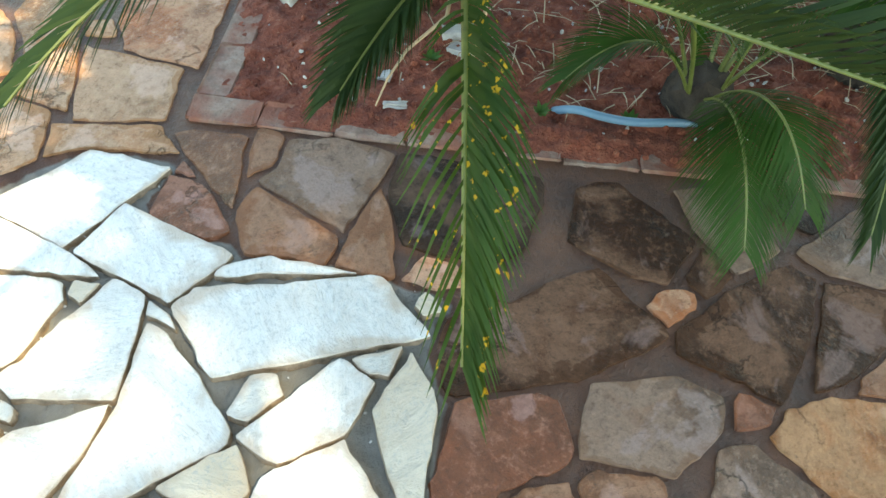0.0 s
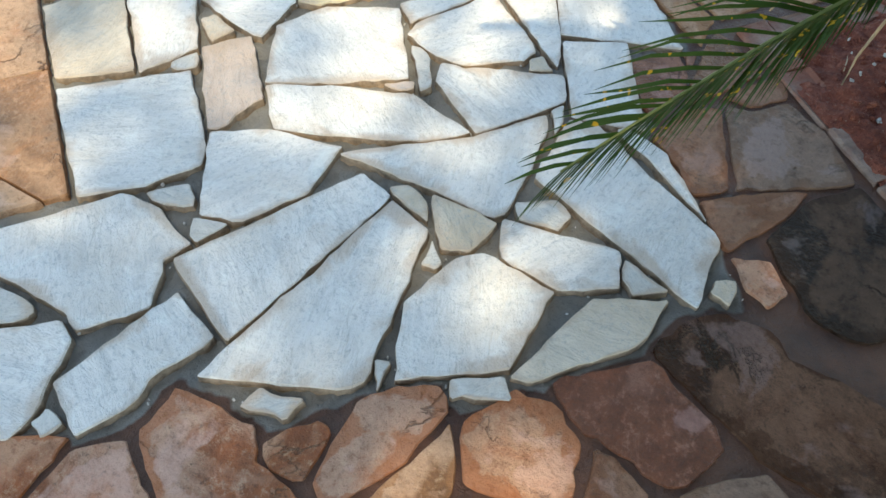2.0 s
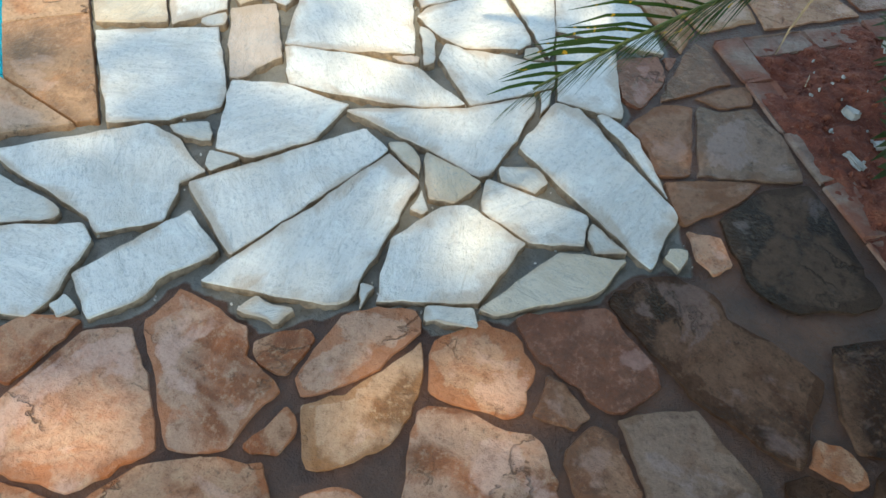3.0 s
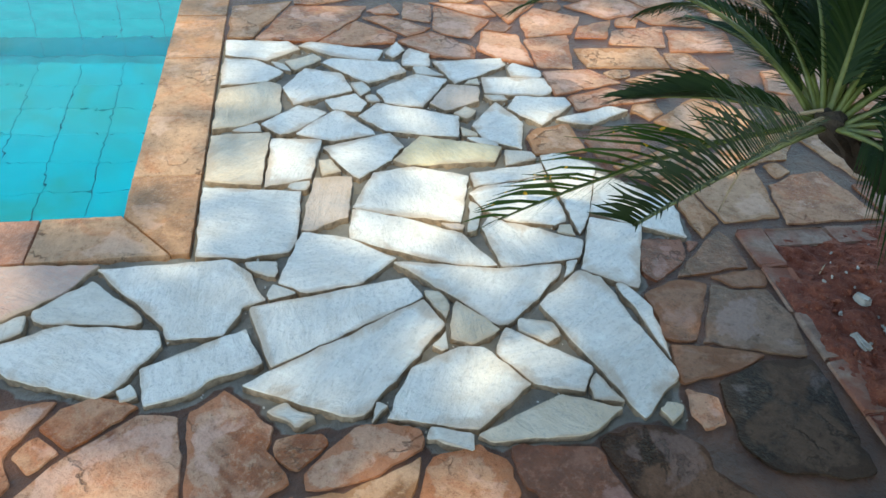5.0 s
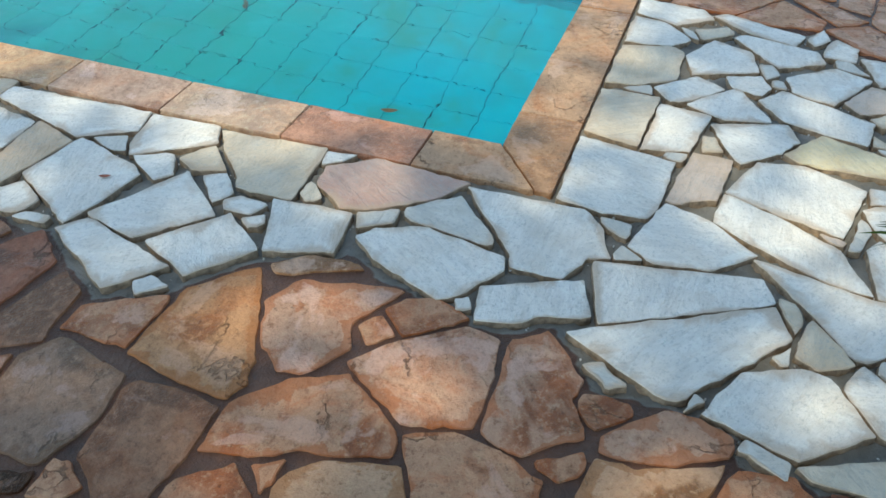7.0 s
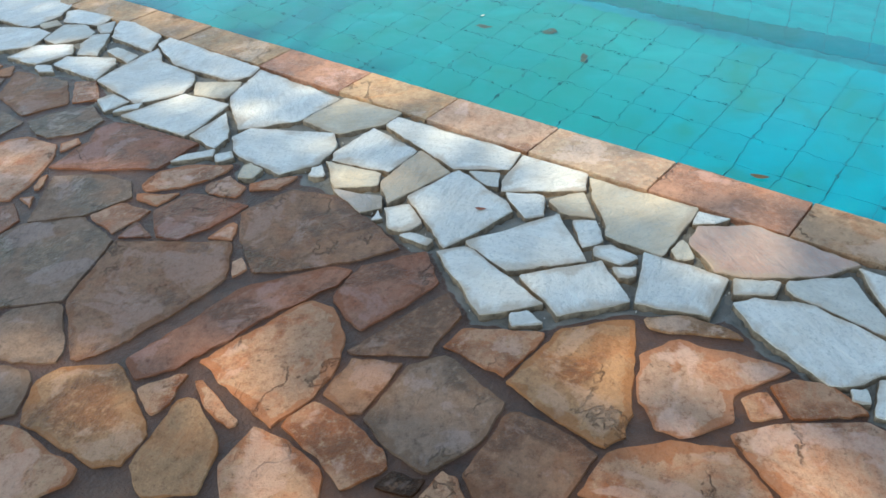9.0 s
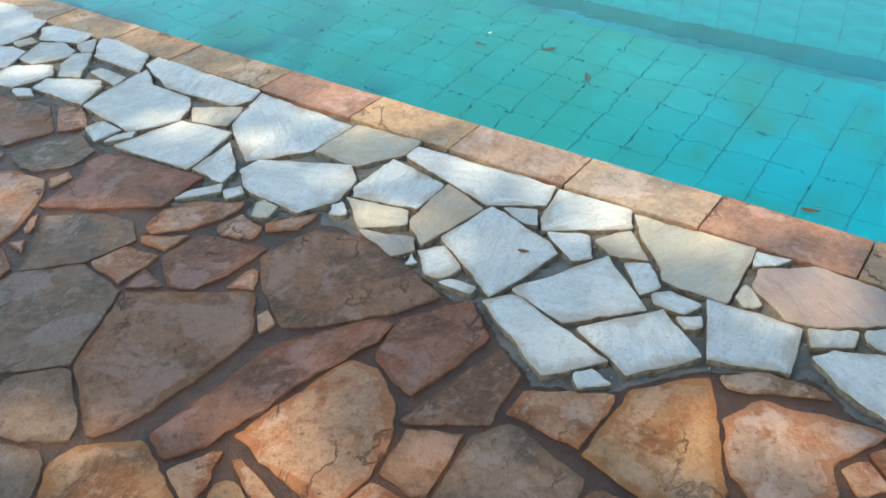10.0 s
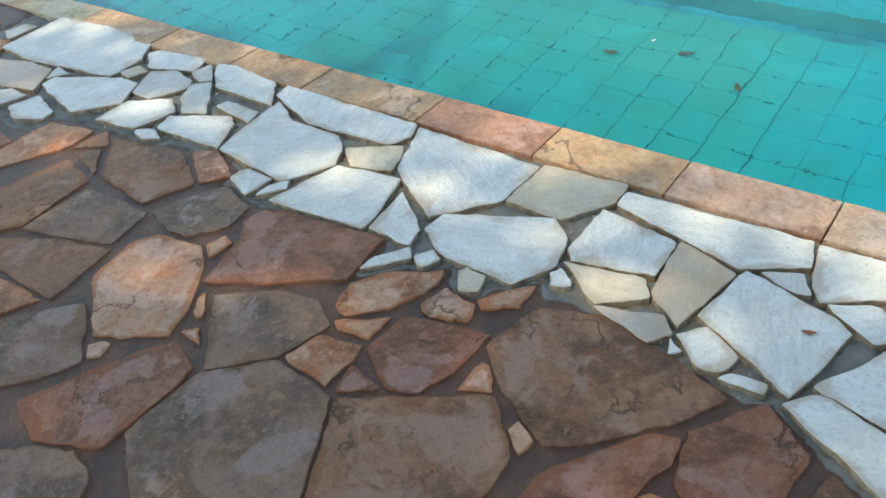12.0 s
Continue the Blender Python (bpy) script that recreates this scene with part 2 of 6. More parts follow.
MORTAR = mortar_material()
WATER = water_material()
def tile_material():
    m = Mat("pool_tile", 0.25)
    at = m.node("ShaderNodeNewGeometry").outputs["Position"]
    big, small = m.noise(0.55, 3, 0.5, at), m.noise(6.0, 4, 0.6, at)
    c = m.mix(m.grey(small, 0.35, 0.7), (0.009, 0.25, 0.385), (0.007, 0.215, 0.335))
    # greener towards -x: reflection of trees, painted into the tile colour
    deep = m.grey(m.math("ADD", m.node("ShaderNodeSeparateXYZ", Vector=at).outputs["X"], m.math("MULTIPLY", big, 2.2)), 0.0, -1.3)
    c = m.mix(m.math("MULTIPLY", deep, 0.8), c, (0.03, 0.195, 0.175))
    silt = m.noise(1.5, 5, 0.62, at, 0.6)
    c = m.mix(m.grey(silt, 0.48, 0.66, 0.0, 0.6), c, (0.03, 0.15, 0.12))
    c = m.mix(m.grey(silt, 0.44, 0.32, 0.0, 0.4), c, (0.03, 0.30, 0.36))
    r = m.node("ShaderNodeObjectInfo").outputs["Random"]
    c = m.mix(m.math("MULTIPLY", r, 0.2), c, (0.01, 0.18, 0.28))
    m.set("Base Color", c)
    return m.m


TILE = tile_material()
# upper rows of the far wall: sunlight put into a paler tile colour
SUNLIT_TILE = plain("sunlit_pool_tile", (0.035, 0.36, 0.46), 0.25, 0.12, 5.0, 0.05)
GROUT = plain("pool_grout", (0.008, 0.165, 0.245), 0.7, 0.35, 3.0, 0.1)


def soil_material():
    """Red laterite: dark damp hollows, paler dusty crust, fine grit."""
    m = Mat("red_soil", 0.92)
    at = m.node("ShaderNodeNewGeometry").outputs["Position"]
    big, clod, grit = m.noise(5.0, 5, 0.6, at, 0.4), m.noise(22.0, 5, 0.7, at), m.noise(120.0, 3, 0.6, at)
    c = m.ramp(clod, (0.28, (0.10, 0.022, 0.010)), (0.5, (0.27, 0.064, 0.029)), (0.72, (0.40, 0.13, 0.066)))
    c = m.mix(m.grey(big, 0.42, 0.66, 0.0, 0.65), c, (0.13, 0.03, 0.014))
    c = m.mix(m.grey(grit, 0.62, 0.7, 0.0, 0.55), c, (0.42, 0.22, 0.14))
    m.set("Base Color", c)
    m.bump(m.math("ADD", m.math("ADD", clod, m.math("MULTIPLY", big, 0.5)), m.math("MULTIPLY", grit, 0.25)), 1.0, 0.04)
    return m.m


def brick_material():
    """Weathered edging brick, cement-smeared and stained by the red soil."""
    m = Mat("old_brick", 0.85)
    at = m.node("ShaderNodeNewGeometry").outputs["Position"]
    stain, blot, grain = m.noise(4.5, 5, 0.65, at, 0.5), m.noise(17.0, 5, 0.65, at), m.noise(95.0, 4, 0.6, at)
    c = m.ramp(blot, (0.3, (0.16, 0.10, 0.07)), (0.55, (0.31, 0.20, 0.145)), (0.75, (0.38, 0.29, 0.22)))
    c = m.mix(m.grey(stain, 0.44, 0.6, 0.0, 0.85), c, (0.24, 0.07, 0.034))
    c = m.mix(m.grey(grain, 0.58, 0.72, 0.0, 0.5), c, (0.10, 0.06, 0.045))
    m.set("Base Color", c)
    m.bump(m.math("ADD", blot, m.math("MULTIPLY", grain, 0.4)), 0.9, 0.012)
    return m.m


SOIL, BRICK = soil_material(), brick_material()
SIDE = plain("caked_stone_side", (0.30, 0.215, 0.14), 0.9, 0.5, 30.0, 0.7, 0.006)
PEBBLE = plain("pale_rubble", (0.42, 0.37, 0.32), 0.85, 0.25, 30.0, 0.4)
HOSE = plain("hose_plastic", (0.13, 0.22, 0.29), 0.4, 0.1, 12.0, 0.1)
TRUNK = plain("palm_trunk", (0.05, 0.034, 0.023), 0.9, 0.4, 25.0, 0.8, 0.01)
STRAW = plain("dry_straw", (0.42, 0.30, 0.18), 0.8, 0.3, 15.0, 0.1)
DRY_LEAF = plain("dry_leaf", (0.075, 0.05, 0.02), 0.7, 0.3, 60.0, 0.2)
RUSTY = plain("rusty_leaf", (0.30, 0.10, 0.05), 0.7, 0.3, 60.0, 0.2)
RIB = plain("palm_midrib", (0.15, 0.16, 0.035), 0.45, 0.25, 40.0, 0.1)


def foliage(name, colour, rough, through, spots=0.0):
    m = Mat(name, rough)
    m.set("Specular IOR Level", 0.14)
    at = m.noise(5.0, 3)
    c = m.mix(m.grey(at, 0.35, 0.65), tuple(v * 0.75 for v in colour), tuple(v * 1.3 for v in colour))
    c = m.mix(m.math("MULTIPLY", m.node("ShaderNodeNewGeometry").outputs["Random Per Island"], 0.4), c, (0.06, 0.08, 0.02))
    if spots:
        c = m.mix(m.grey(m.noise(55.0, 2), 0.64, 0.68, 0.0, spots), c, (0.55, 0.30, 0.02))
    m.set("Base Color", c)
    leaf = m.node("ShaderNodeBsdfTranslucent", Color=m.mix(0.5, c, (0.16, 0.26, 0.03)))
    both = m.node("ShaderNodeMixShader", Fac=through)
    m.put(both.inputs[1], m.p.outputs[0]), m.put(both.inputs[2], leaf.outputs[0])
    m.put(m.t.nodes["Material Output"].inputs["Surface"], both.outputs[0])
    return m.m


LEAF = foliage("palm_leaf", (0.012, 0.026, 0.007), 0.5, 0.12)
BRIGHT = foliage("young_palm_leaf", (0.022, 0.062, 0.008), 0.5, 0.25)
SPOTTED = foliage("spotted_palm_leaf", (0.028, 0.058, 0.012), 0.45, 0.25, 1.0)
YOUNG = foliage("weed_leaf", (0.07, 0.15, 0.03), 0.5, 0.3)
CANOPY = foliage("tree_leaf", (0.05, 0.085, 0.025), 0.5, 0.25)
CLUMPS = 1280
POOL_LEAF, STONE_LEAF = (-0.76, 0.41), (-1.47, -0.41)
EARTH = plain("far_ground", (0.22, 0.15, 0.10), 0.9, 0.3, 2.0, 0.4, 0.02)


# ---- small makers ----
def mesh_object(name, verts, faces, material, parent=None, smooth=False):
    me = bpy.data.meshes.new(name)
    me.from_pydata([tuple(v) for v in verts], [], faces)
    me.materials.append(material)
    if smooth:
        me.polygons.foreach_set("use_smooth", [True] * len(me.polygons))
    me.update()
    ob = new(name, me)
    ob.parent = parent
    return ob


def part(name, bm, material, parent, label=""):
    me = bpy.data.meshes.new(name)
    bm.to_mesh(me)
    bm.free()
    me.materials.append(material)
    ob = new(name, me)
    ob.parent = parent
    return tagged(ob, label)


def box(bm, x0, y0, z0, x1, y1, z1, bevel=0.0):
    m = Matrix.LocRotScale(((x0 + x1) / 2, (y0 + y1) / 2, (z0 + z1) / 2), None, (x1 - x0, y1 - y0, z1 - z0))
    made = bmesh.ops.create_cube(bm, size=1, matrix=m)["verts"]
    if bevel:
        bmesh.ops.bevel(bm, geom=[e for e in bm.edges if all(v in made for v in e.verts)], offset=bevel, segments=2, affect="EDGES", profile=0.5)


# ---- ground and pool ----
ground = tagged(new("ground"), "bare earth and paving bed round a swimming pool", "ground", kind="structure")
POOL_X0, POOL_X1, POOL_Y0, POOL_Y1, POOL_Z = -9.0, -0.24, 0.255, 2.87, -1.36
BED_X, BED_Y = 1.98, -0.02
for x0, y0, x1, y1 in ((-60, -60, 60, -4), (-60, 5, 60, 60), (-60, -4, -9.3, 5), (6, -4, 60, 5)):
    mesh_object("earth", [(x0, y0, -0.03), (x1, y0, -0.03), (x1, y1, -0.03), (x0, y1, -0.03)], [(0, 1, 2, 3)], EARTH, ground)

STONES = []  # kind, outline


def chipped(outline, rng, worn, rough):
    """The outline with its corners nibbled and its broken sides uneven."""
    pts = []
    n = len(outline)
    drift = rng.uniform(0, 50)
    for i in range(n):
        a, b, c = (Vector((*outline[(i + k) % n], 0)) for k in (-1, 0, 1))
        cut = min(worn, 0.2 * (a - b).length, 0.2 * (c - b).length)
        pts.append(b + (a - b).normalized() * cut * rng.uniform(0.4, 1.4))
        pts.append(b + (c - b).normalized() * cut * rng.uniform(0.4, 1.4))
        side = c - b
        steps = int(side.length / 0.032)
        across = Vector((-side.y, side.x, 0)).normalized()
        for k in range(1, steps + 1):
            q = b + side * (k / (steps + 1))
            wave = noise.noise((q.x * 9 + drift, q.y * 9, 0)) * 1.3 + noise.noise((q.x * 40, q.y * 40, drift)) * 0.9
            pts.append(q + across * rough * (wave - 0.15))
    return pts


def flagstone(name, outline, top, deep, edge, worn, material, parent, seed, rough=0.006, side=None):
    """A split slab: broken upright sides, a thin worn arris and a gently uneven face."""
    rng = random.Random(seed)
    pts = chipped(outline, rng, worn, rough)
    mid = sum(pts, Vector()) / len(pts)
    tilt = Vector((rng.uniform(-1, 1), rng.uniform(-1, 1), 0)) * 0.008
    n = len(pts)
    nib = [rng.uniform(0.3, 1.6) for _ in pts]
    rings = []
    for inset, z in ((-0.004, top - deep), (0.0, top - edge), (edge * 0.9, top)):
        rings.append([p + (mid - p).normalized() * inset * f + Vector((0, 0, z + (p - mid).dot(tilt) - (edge * (f - 0.3) if z == top - edge else 0))) for p, f in zip(pts, nib)])
    reach = rng.uniform(0.03, 0.075)
    inner = []
    for i, p in enumerate(rings[2]):
        far = (mid - p).length
        share = min(0.55, reach * (1 + 0.8 * noise.noise((p.x * 6, p.y * 6, seed * 1.7))) / (far + 1e-6))
        inner.append(p.lerp(Vector((mid.x, mid.y, top)), share))
    rings.append(inner)
    verts = [v - mid for ring in rings for v in ring]
    faces = [(a * n + i, a * n + (i + 1) % n, a * n + n + (i + 1) % n, a * n + n + i) for a in (0, 1, 2) for i in range(n)]
    faces.append(tuple(range(3 * n, 4 * n)))
    ob = mesh_object(name, verts, faces, material, parent)
    worn_rim = ob.data.attributes.new("rim", "FLOAT", "POINT")
    worn_rim.data.foreach_set("value", [1.0] * (3 * n) + [0.0] * n)
    ob.data.materials.append(side or material)
    for i in range(n):
        ob.data.polygons[i].material_index = 1
    ob.location = mid
    return ob


pavement_old = tagged(new("pavement_1"), "old crazy paving of wet brown sandstone with dark joints", "paving", kind="structure")
pavement_new = tagged(new("pavement_2"), "newly laid crazy paving of white quartzite on grey mortar", "paving", kind="structure")


def grown(outline, much):
    """The outline pushed out from its middle, to close up wide joints."""
    mx, my = sum(p[0] for p in outline) / len(outline), sum(p[1] for p in outline) / len(outline)
    return [(x + (x - mx) / (math.dist((x, y), (mx, my)) + 1e-6) * much, y + (y - my) / (math.dist((x, y), (mx, my)) + 1e-6) * much) for x, y in outline]


def new_stone(tone, *outline):
    STONES.append(("new", outline))
    flagstone("paving_stone", grown(outline, 0.002), 0.006, 0.045, 0.0026, 0.005, WHITE[tone], pavement_new, len(STONES), 0.0065, SIDE)


def old_stone(tone, *outline):
    STONES.append(("old", outline))
    flagstone("paving_stone", grown(outline, 0.008), 0.001, 0.03, 0.003, 0.005, BROWN[tone], pavement_old, len(STONES), 0.008)


new_stone("white", (0.017, 0.012), (0.18, -0.009), (0.32, 0.011), (0.345, 0.102), (0.361, 0.36), (0.01, 0.41))
new_stone("cream", (0.011, 0.459), (0.217, 0.417), (0.24, 0.791), (0.01, 0.779))
new_stone("white", (0.229, 0.403), (0.323, 0.423), (0.398, 0.448), (0.447, 0.714), (0.249, 0.739))
new_stone("pink", (0.361, 0.127), (0.386, 0.117), (0.523, 0.187), (0.551, 0.443), (0.41, 0.443))
new_stone("grey", (0.322, 0.378), (0.381, 0.37), (0.394, 0.424), (0.315, 0.408))
new_stone("cream", (0.442, 0.46), (0.511, 0.484), (0.476, 0.571), (0.432, 0.564))
new_stone("white", (0.543, 0.244), (0.732, 0.167), (0.913, 0.121), (0.989, 0.408), (0.786, 0.492), (0.632, 0.461))
new_stone("white", (0.503, 0.544), (0.576, 0.426), (0.685, 0.528), (0.769, 0.638), (0.72, 0.751), (0.45, 0.661))
new_stone("pink", (0.874, 0.087), (0.912, 0.079), (0.924, 0.102), (0.844, 0.123))
new_stone("grey", (0.928, 0.066), (0.964, 0.074), (1, 0.196), (0.967, 0.245))
new_stone("cream", (1.24, 0.033), (1.3, 0.008), (1.3, 0.07), (1.26, 0.073))
new_stone("white", (1.27, -0.169), (1.43, -0.279), (1.55, 0.036), (1.38, 0.109))
new_stone("white", (0.522, 0.063), (0.865, -0.109), (0.996, -0.124), (0.908, 0.053), (0.73, 0.154), (0.54, 0.229))
new_stone("white", (1.01, -0.134), (1.28, -0.109), (1.32, -0.019), (1.07, 0.103), (1.02, 0.145), (0.981, 0.085))
new_stone("white", (0.802, -0.232), (0.947, -0.404), (1.01, -0.37), (1.19, -0.19), (1.21, -0.139), (0.998, -0.145), (0.657, -0.08))
new_stone("grey", (1.2, -0.209), (1.24, -0.179), (1.27, -0.123), (1.23, -0.129))
new_stone("white", (0.284, -0.146), (0.379, -0.2), (0.544, -0.172), (0.668, -0.056), (0.504, 0.069), (0.363, 0.111))
new_stone("grey", (0.208, -0.083), (0.276, -0.111), (0.28, -0.043), (0.177, -0.035))
new_stone("grey", (0.26, -0.224), (0.34, -0.198), (0.269, -0.151), (0.251, -0.197))
new_stone("white", (-0.045, -0.311), (-0.032, -0.363), (0.13, -0.362), (0.178, -0.247), (0.247, -0.224), (0.199, -0.094), (0.122, -0.016), (-0.279, -0.03))
new_stone("white", (0.27, -0.51), (0.731, -0.253), (0.691, -0.158), (0.201, -0.254))
new_stone("white", (0.46, -0.702), (0.515, -0.706), (0.782, -0.384), (0.73, -0.268), (0.193, -0.569))
new_stone("cream", (0.752, -0.277), (0.789, -0.358), (0.808, -0.297), (0.783, -0.235), (0.739, -0.226))
new_stone("cream", (0.791, -0.442), (0.849, -0.475), (0.943, -0.423), (0.831, -0.285), (0.817, -0.312))
new_stone("grey", (0.76, -0.493), (0.777, -0.483), (0.78, -0.414), (0.732, -0.469))
new_stone("grey", (1, -0.432), (1.07, -0.493), (1.12, -0.467), (1.11, -0.412), (1.01, -0.382))
new_stone("white", (1, -0.647), (1.13, -0.689), (1.18, -0.602), (0.962, -0.415), (0.915, -0.52))
new_stone("white", (0.814, -0.786), (0.986, -0.647), (0.879, -0.491), (0.809, -0.484), (0.662, -0.551), (0.578, -0.725))
new_stone("white", (1.27, -0.799), (1.42, -0.659), (1.32, -0.22), (1.26, -0.18), (1.09, -0.327))
new_stone("white", (1.42, -0.594), (1.44, -0.373), (1.39, -0.264), (1.36, -0.252))
new_stone("grey", (1.15, -0.717), (1.23, -0.737), (1.18, -0.628), (1.15, -0.671))
new_stone("cream", (1.34, -0.819), (1.39, -0.772), (1.35, -0.751), (1.32, -0.775))
new_stone("cream", (0.841, -0.832), (1.1, -0.833), (1.22, -0.76), (1.06, -0.695), (0.808, -0.804))
new_stone("grey", (0.672, -0.805), (0.788, -0.855), (0.796, -0.799), (0.688, -0.766))
new_stone("grey", (0.534, -0.736), (0.584, -0.682), (0.554, -0.663), (0.546, -0.693))
new_stone("grey", (0.339, -0.729), (0.389, -0.699), (0.311, -0.642), (0.261, -0.666))
new_stone("white", (-0.06, -0.612), (0.066, -0.578), (0.097, -0.538), (0.245, -0.488), (0.194, -0.348), (-0.089, -0.477))
new_stone("grey", (-0.124, -0.592), (-0.082, -0.575), (-0.105, -0.532), (-0.139, -0.554))
new_stone("white", (0.707, 0.774), (0.996, 0.696), (1.03, 0.866), (0.692, 1.01), (0.604, 0.901))
new_stone("white", (1.1, 0.681), (1.24, 0.586), (1.29, 0.787), (1.21, 0.984), (1.07, 0.786))
new_stone("white", (1.39, 0.142), (1.69, -0.039), (1.72, 0.191), (1.49, 0.388))
new_stone("white", (1.31, 0.174), (1.32, 0.02), (1.36, 0.084), (1.5, 0.44), (1.39, 0.537), (1.3, 0.531))
new_stone("white", (0.974, 0.294), (0.998, 0.225), (1.07, 0.12), (1.24, 0.078), (1.29, 0.099), (1.28, 0.379), (1.01, 0.325))
new_stone("white", (1, 0.335), (1.29, 0.396), (1.29, 0.472), (1, 0.428))
new_stone("grey", (1.15, 0.471), (1.28, 0.516), (1.27, 0.561), (1.17, 0.586))
new_stone("yellow", (0.771, 0.507), (1.11, 0.5), (1.16, 0.606), (0.842, 0.717), (0.717, 0.548))
new_stone("cream", (1.02, 0.711), (1.08, 0.702), (1.07, 0.735), (1.02, 0.777))
new_stone("white", (0.022, 1.53), (0.211, 1.45), (0.367, 1.57), (0.308, 1.66), (0.014, 1.69))
new_stone("white", (0.018, 1.22), (0.213, 1.24), (0.29, 1.33), (0.164, 1.46), (0.019, 1.49), (0.013, 1.38))
new_stone("white", (0.518, 1.49), (0.723, 1.42), (0.762, 1.53), (0.415, 1.65), (0.361, 1.61))
new_stone("white", (0.665, 1.2), (0.85, 1.3), (0.817, 1.4), (0.514, 1.46), (0.468, 1.42))
new_stone("white", (0.803, 1.45), (0.866, 1.53), (0.837, 1.63), (0.772, 1.51))
new_stone("white", (0.841, 1.37), (0.966, 1.35), (0.983, 1.48), (0.893, 1.55), (0.854, 1.48))
new_stone("white", (1.06, 1.17), (1.33, 1.34), (1.32, 1.41), (0.988, 1.4))
new_stone("cream", (0.343, 1.35), (0.466, 1.45), (0.434, 1.51), (0.296, 1.44))
new_stone("grey", (0.273, 1.37), (0.325, 1.34), (0.29, 1.41), (0.233, 1.44))
new_stone("white", (0.336, 1.02), (0.593, 1.13), (0.549, 1.3), (0.387, 1.36), (0.29, 1.18))
new_stone("grey", (0.624, 1.08), (0.673, 1.13), (0.641, 1.21), (0.588, 1.2))
new_stone("white", (0.728, 1.01), (0.885, 0.962), (1.03, 1.21), (0.89, 1.27), (0.698, 1.12))
new_stone("pink", (0.985, 0.925), (1.14, 1), (1.16, 1.13), (1.02, 1.16), (0.92, 0.995))
new_stone("white", (1.18, 1.07), (1.43, 1.03), (1.49, 1.07), (1.48, 1.19), (1.19, 1.22))
new_stone("white", (1.33, 1.22), (1.46, 1.2), (1.48, 1.27), (1.37, 1.36), (1.33, 1.31))
new_stone("white", (1.37, 0.773), (1.54, 0.936), (1.53, 1), (1.31, 1.03), (1.25, 0.927))
new_stone("white", (0.503, 0.966), (0.613, 0.936), (0.648, 1.01), (0.604, 1.1), (0.468, 1.05))
new_stone("white", (0.285, 0.773), (0.365, 0.814), (0.475, 0.939), (0.354, 1.01), (0.205, 0.861))
new_stone("white", (0.494, 0.706), (0.664, 0.75), (0.543, 0.94), (0.503, 0.952), (0.345, 0.772))
new_stone("cream", (0.131, 0.852), (0.281, 0.953), (0.28, 1.2), (0.231, 1.24), (0.017, 1.18), (0.013, 0.831))
new_stone("grey", (0.207, 0.802), (0.189, 0.871), (0.088, 0.813))
new_stone("grey", (0.653, 1.03), (0.704, 1.02), (0.692, 1.08), (0.646, 1.08))
new_stone("grey", (0.898, 1.28), (1.02, 1.25), (0.954, 1.34), (0.887, 1.35))
new_stone("cream", (1.1, 1.16), (1.17, 1.15), (1.17, 1.21), (1.12, 1.19))
new_stone("cream", (1.06, 0.849), (1.11, 0.91), (1.07, 0.951), (1.01, 0.898))
new_stone("grey", (1.2, 0.996), (1.27, 1), (1.26, 1.04), (1.17, 1.05))
new_stone("white", (1.58, 0.758), (1.78, 0.867), (1.71, 0.909), (1.44, 0.814))
new_stone("grey", (1.08, 0.636), (1.15, 0.613), (1.14, 0.677), (1.03, 0.692))
new_stone("white", (-0.434, -0.473), (-0.189, -0.572), (-0.137, -0.538), (-0.042, -0.388), (-0.058, -0.33), (-0.328, -0.277), (-0.487, -0.337), (-0.53, -0.395))
new_stone("grey", (-0.418, -0.251), (-0.126, -0.298), (-0.11, -0.27), (-0.283, -0.084), (-0.435, -0.208))
new_stone("red", (-0.635, -0.286), (-0.528, -0.25), (-0.369, -0.138), (-0.276, -0.006), (-0.637, 0.018), (-0.785, -0.089), (-0.77, -0.187))
new_stone("white", (-0.805, -0.082), (-0.743, -0.037), (-0.712, 0.014), (-0.821, -0.003))
new_stone("cream", (-1.19, -0.104), (-1.06, -0.232), (-1.02, -0.301), (-0.809, -0.3), (-0.829, 0.017), (-1.25, -0.016))
new_stone("grey", (-0.543, -0.357), (-0.443, -0.295), (-0.448, -0.223), (-0.575, -0.284))
new_stone("cream", (-0.762, -0.292), (-0.716, -0.258), (-0.792, -0.184), (-0.799, -0.256))
new_stone("white", (-0.77, -0.56), (-0.56, -0.491), (-0.586, -0.293), (-0.867, -0.317))
new_stone("white", (-1.05, -0.402), (-1.01, -0.331), (-1.09, -0.245), (-1.16, -0.284))
new_stone("white", (-0.994, -0.418), (-0.896, -0.417), (-0.869, -0.349), (-0.975, -0.337), (-1.02, -0.38))
new_stone("white", (-0.869, -0.476), (-0.831, -0.44), (-0.85, -0.401), (-0.915, -0.442))
new_stone("white", (-1.19, -0.646), (-1, -0.46), (-1.22, -0.278), (-1.4, -0.594))
new_stone("white", (-1.13, -0.872), (-0.997, -0.719), (-1.38, -0.612), (-1.45, -0.69))
new_stone("white", (-0.931, -0.742), (-0.786, -0.56), (-0.96, -0.43), (-1.14, -0.643))
new_stone("white", (-1.02, -0.857), (-0.95, -0.793), (-1.02, -0.771), (-1.06, -0.814))
new_stone("white", (-1.44, -0.661), (-1.37, -0.353), (-1.42, -0.313), (-1.71, -0.235), (-1.76, -0.487))
new_stone("white", (-1.48, -0.266), (-1.22, -0.092), (-1.27, 0.007), (-1.56, -0.004), (-1.52, -0.209))
new_stone("white", (-1.31, -0.363), (-1.26, -0.314), (-1.33, -0.209), (-1.46, -0.267))
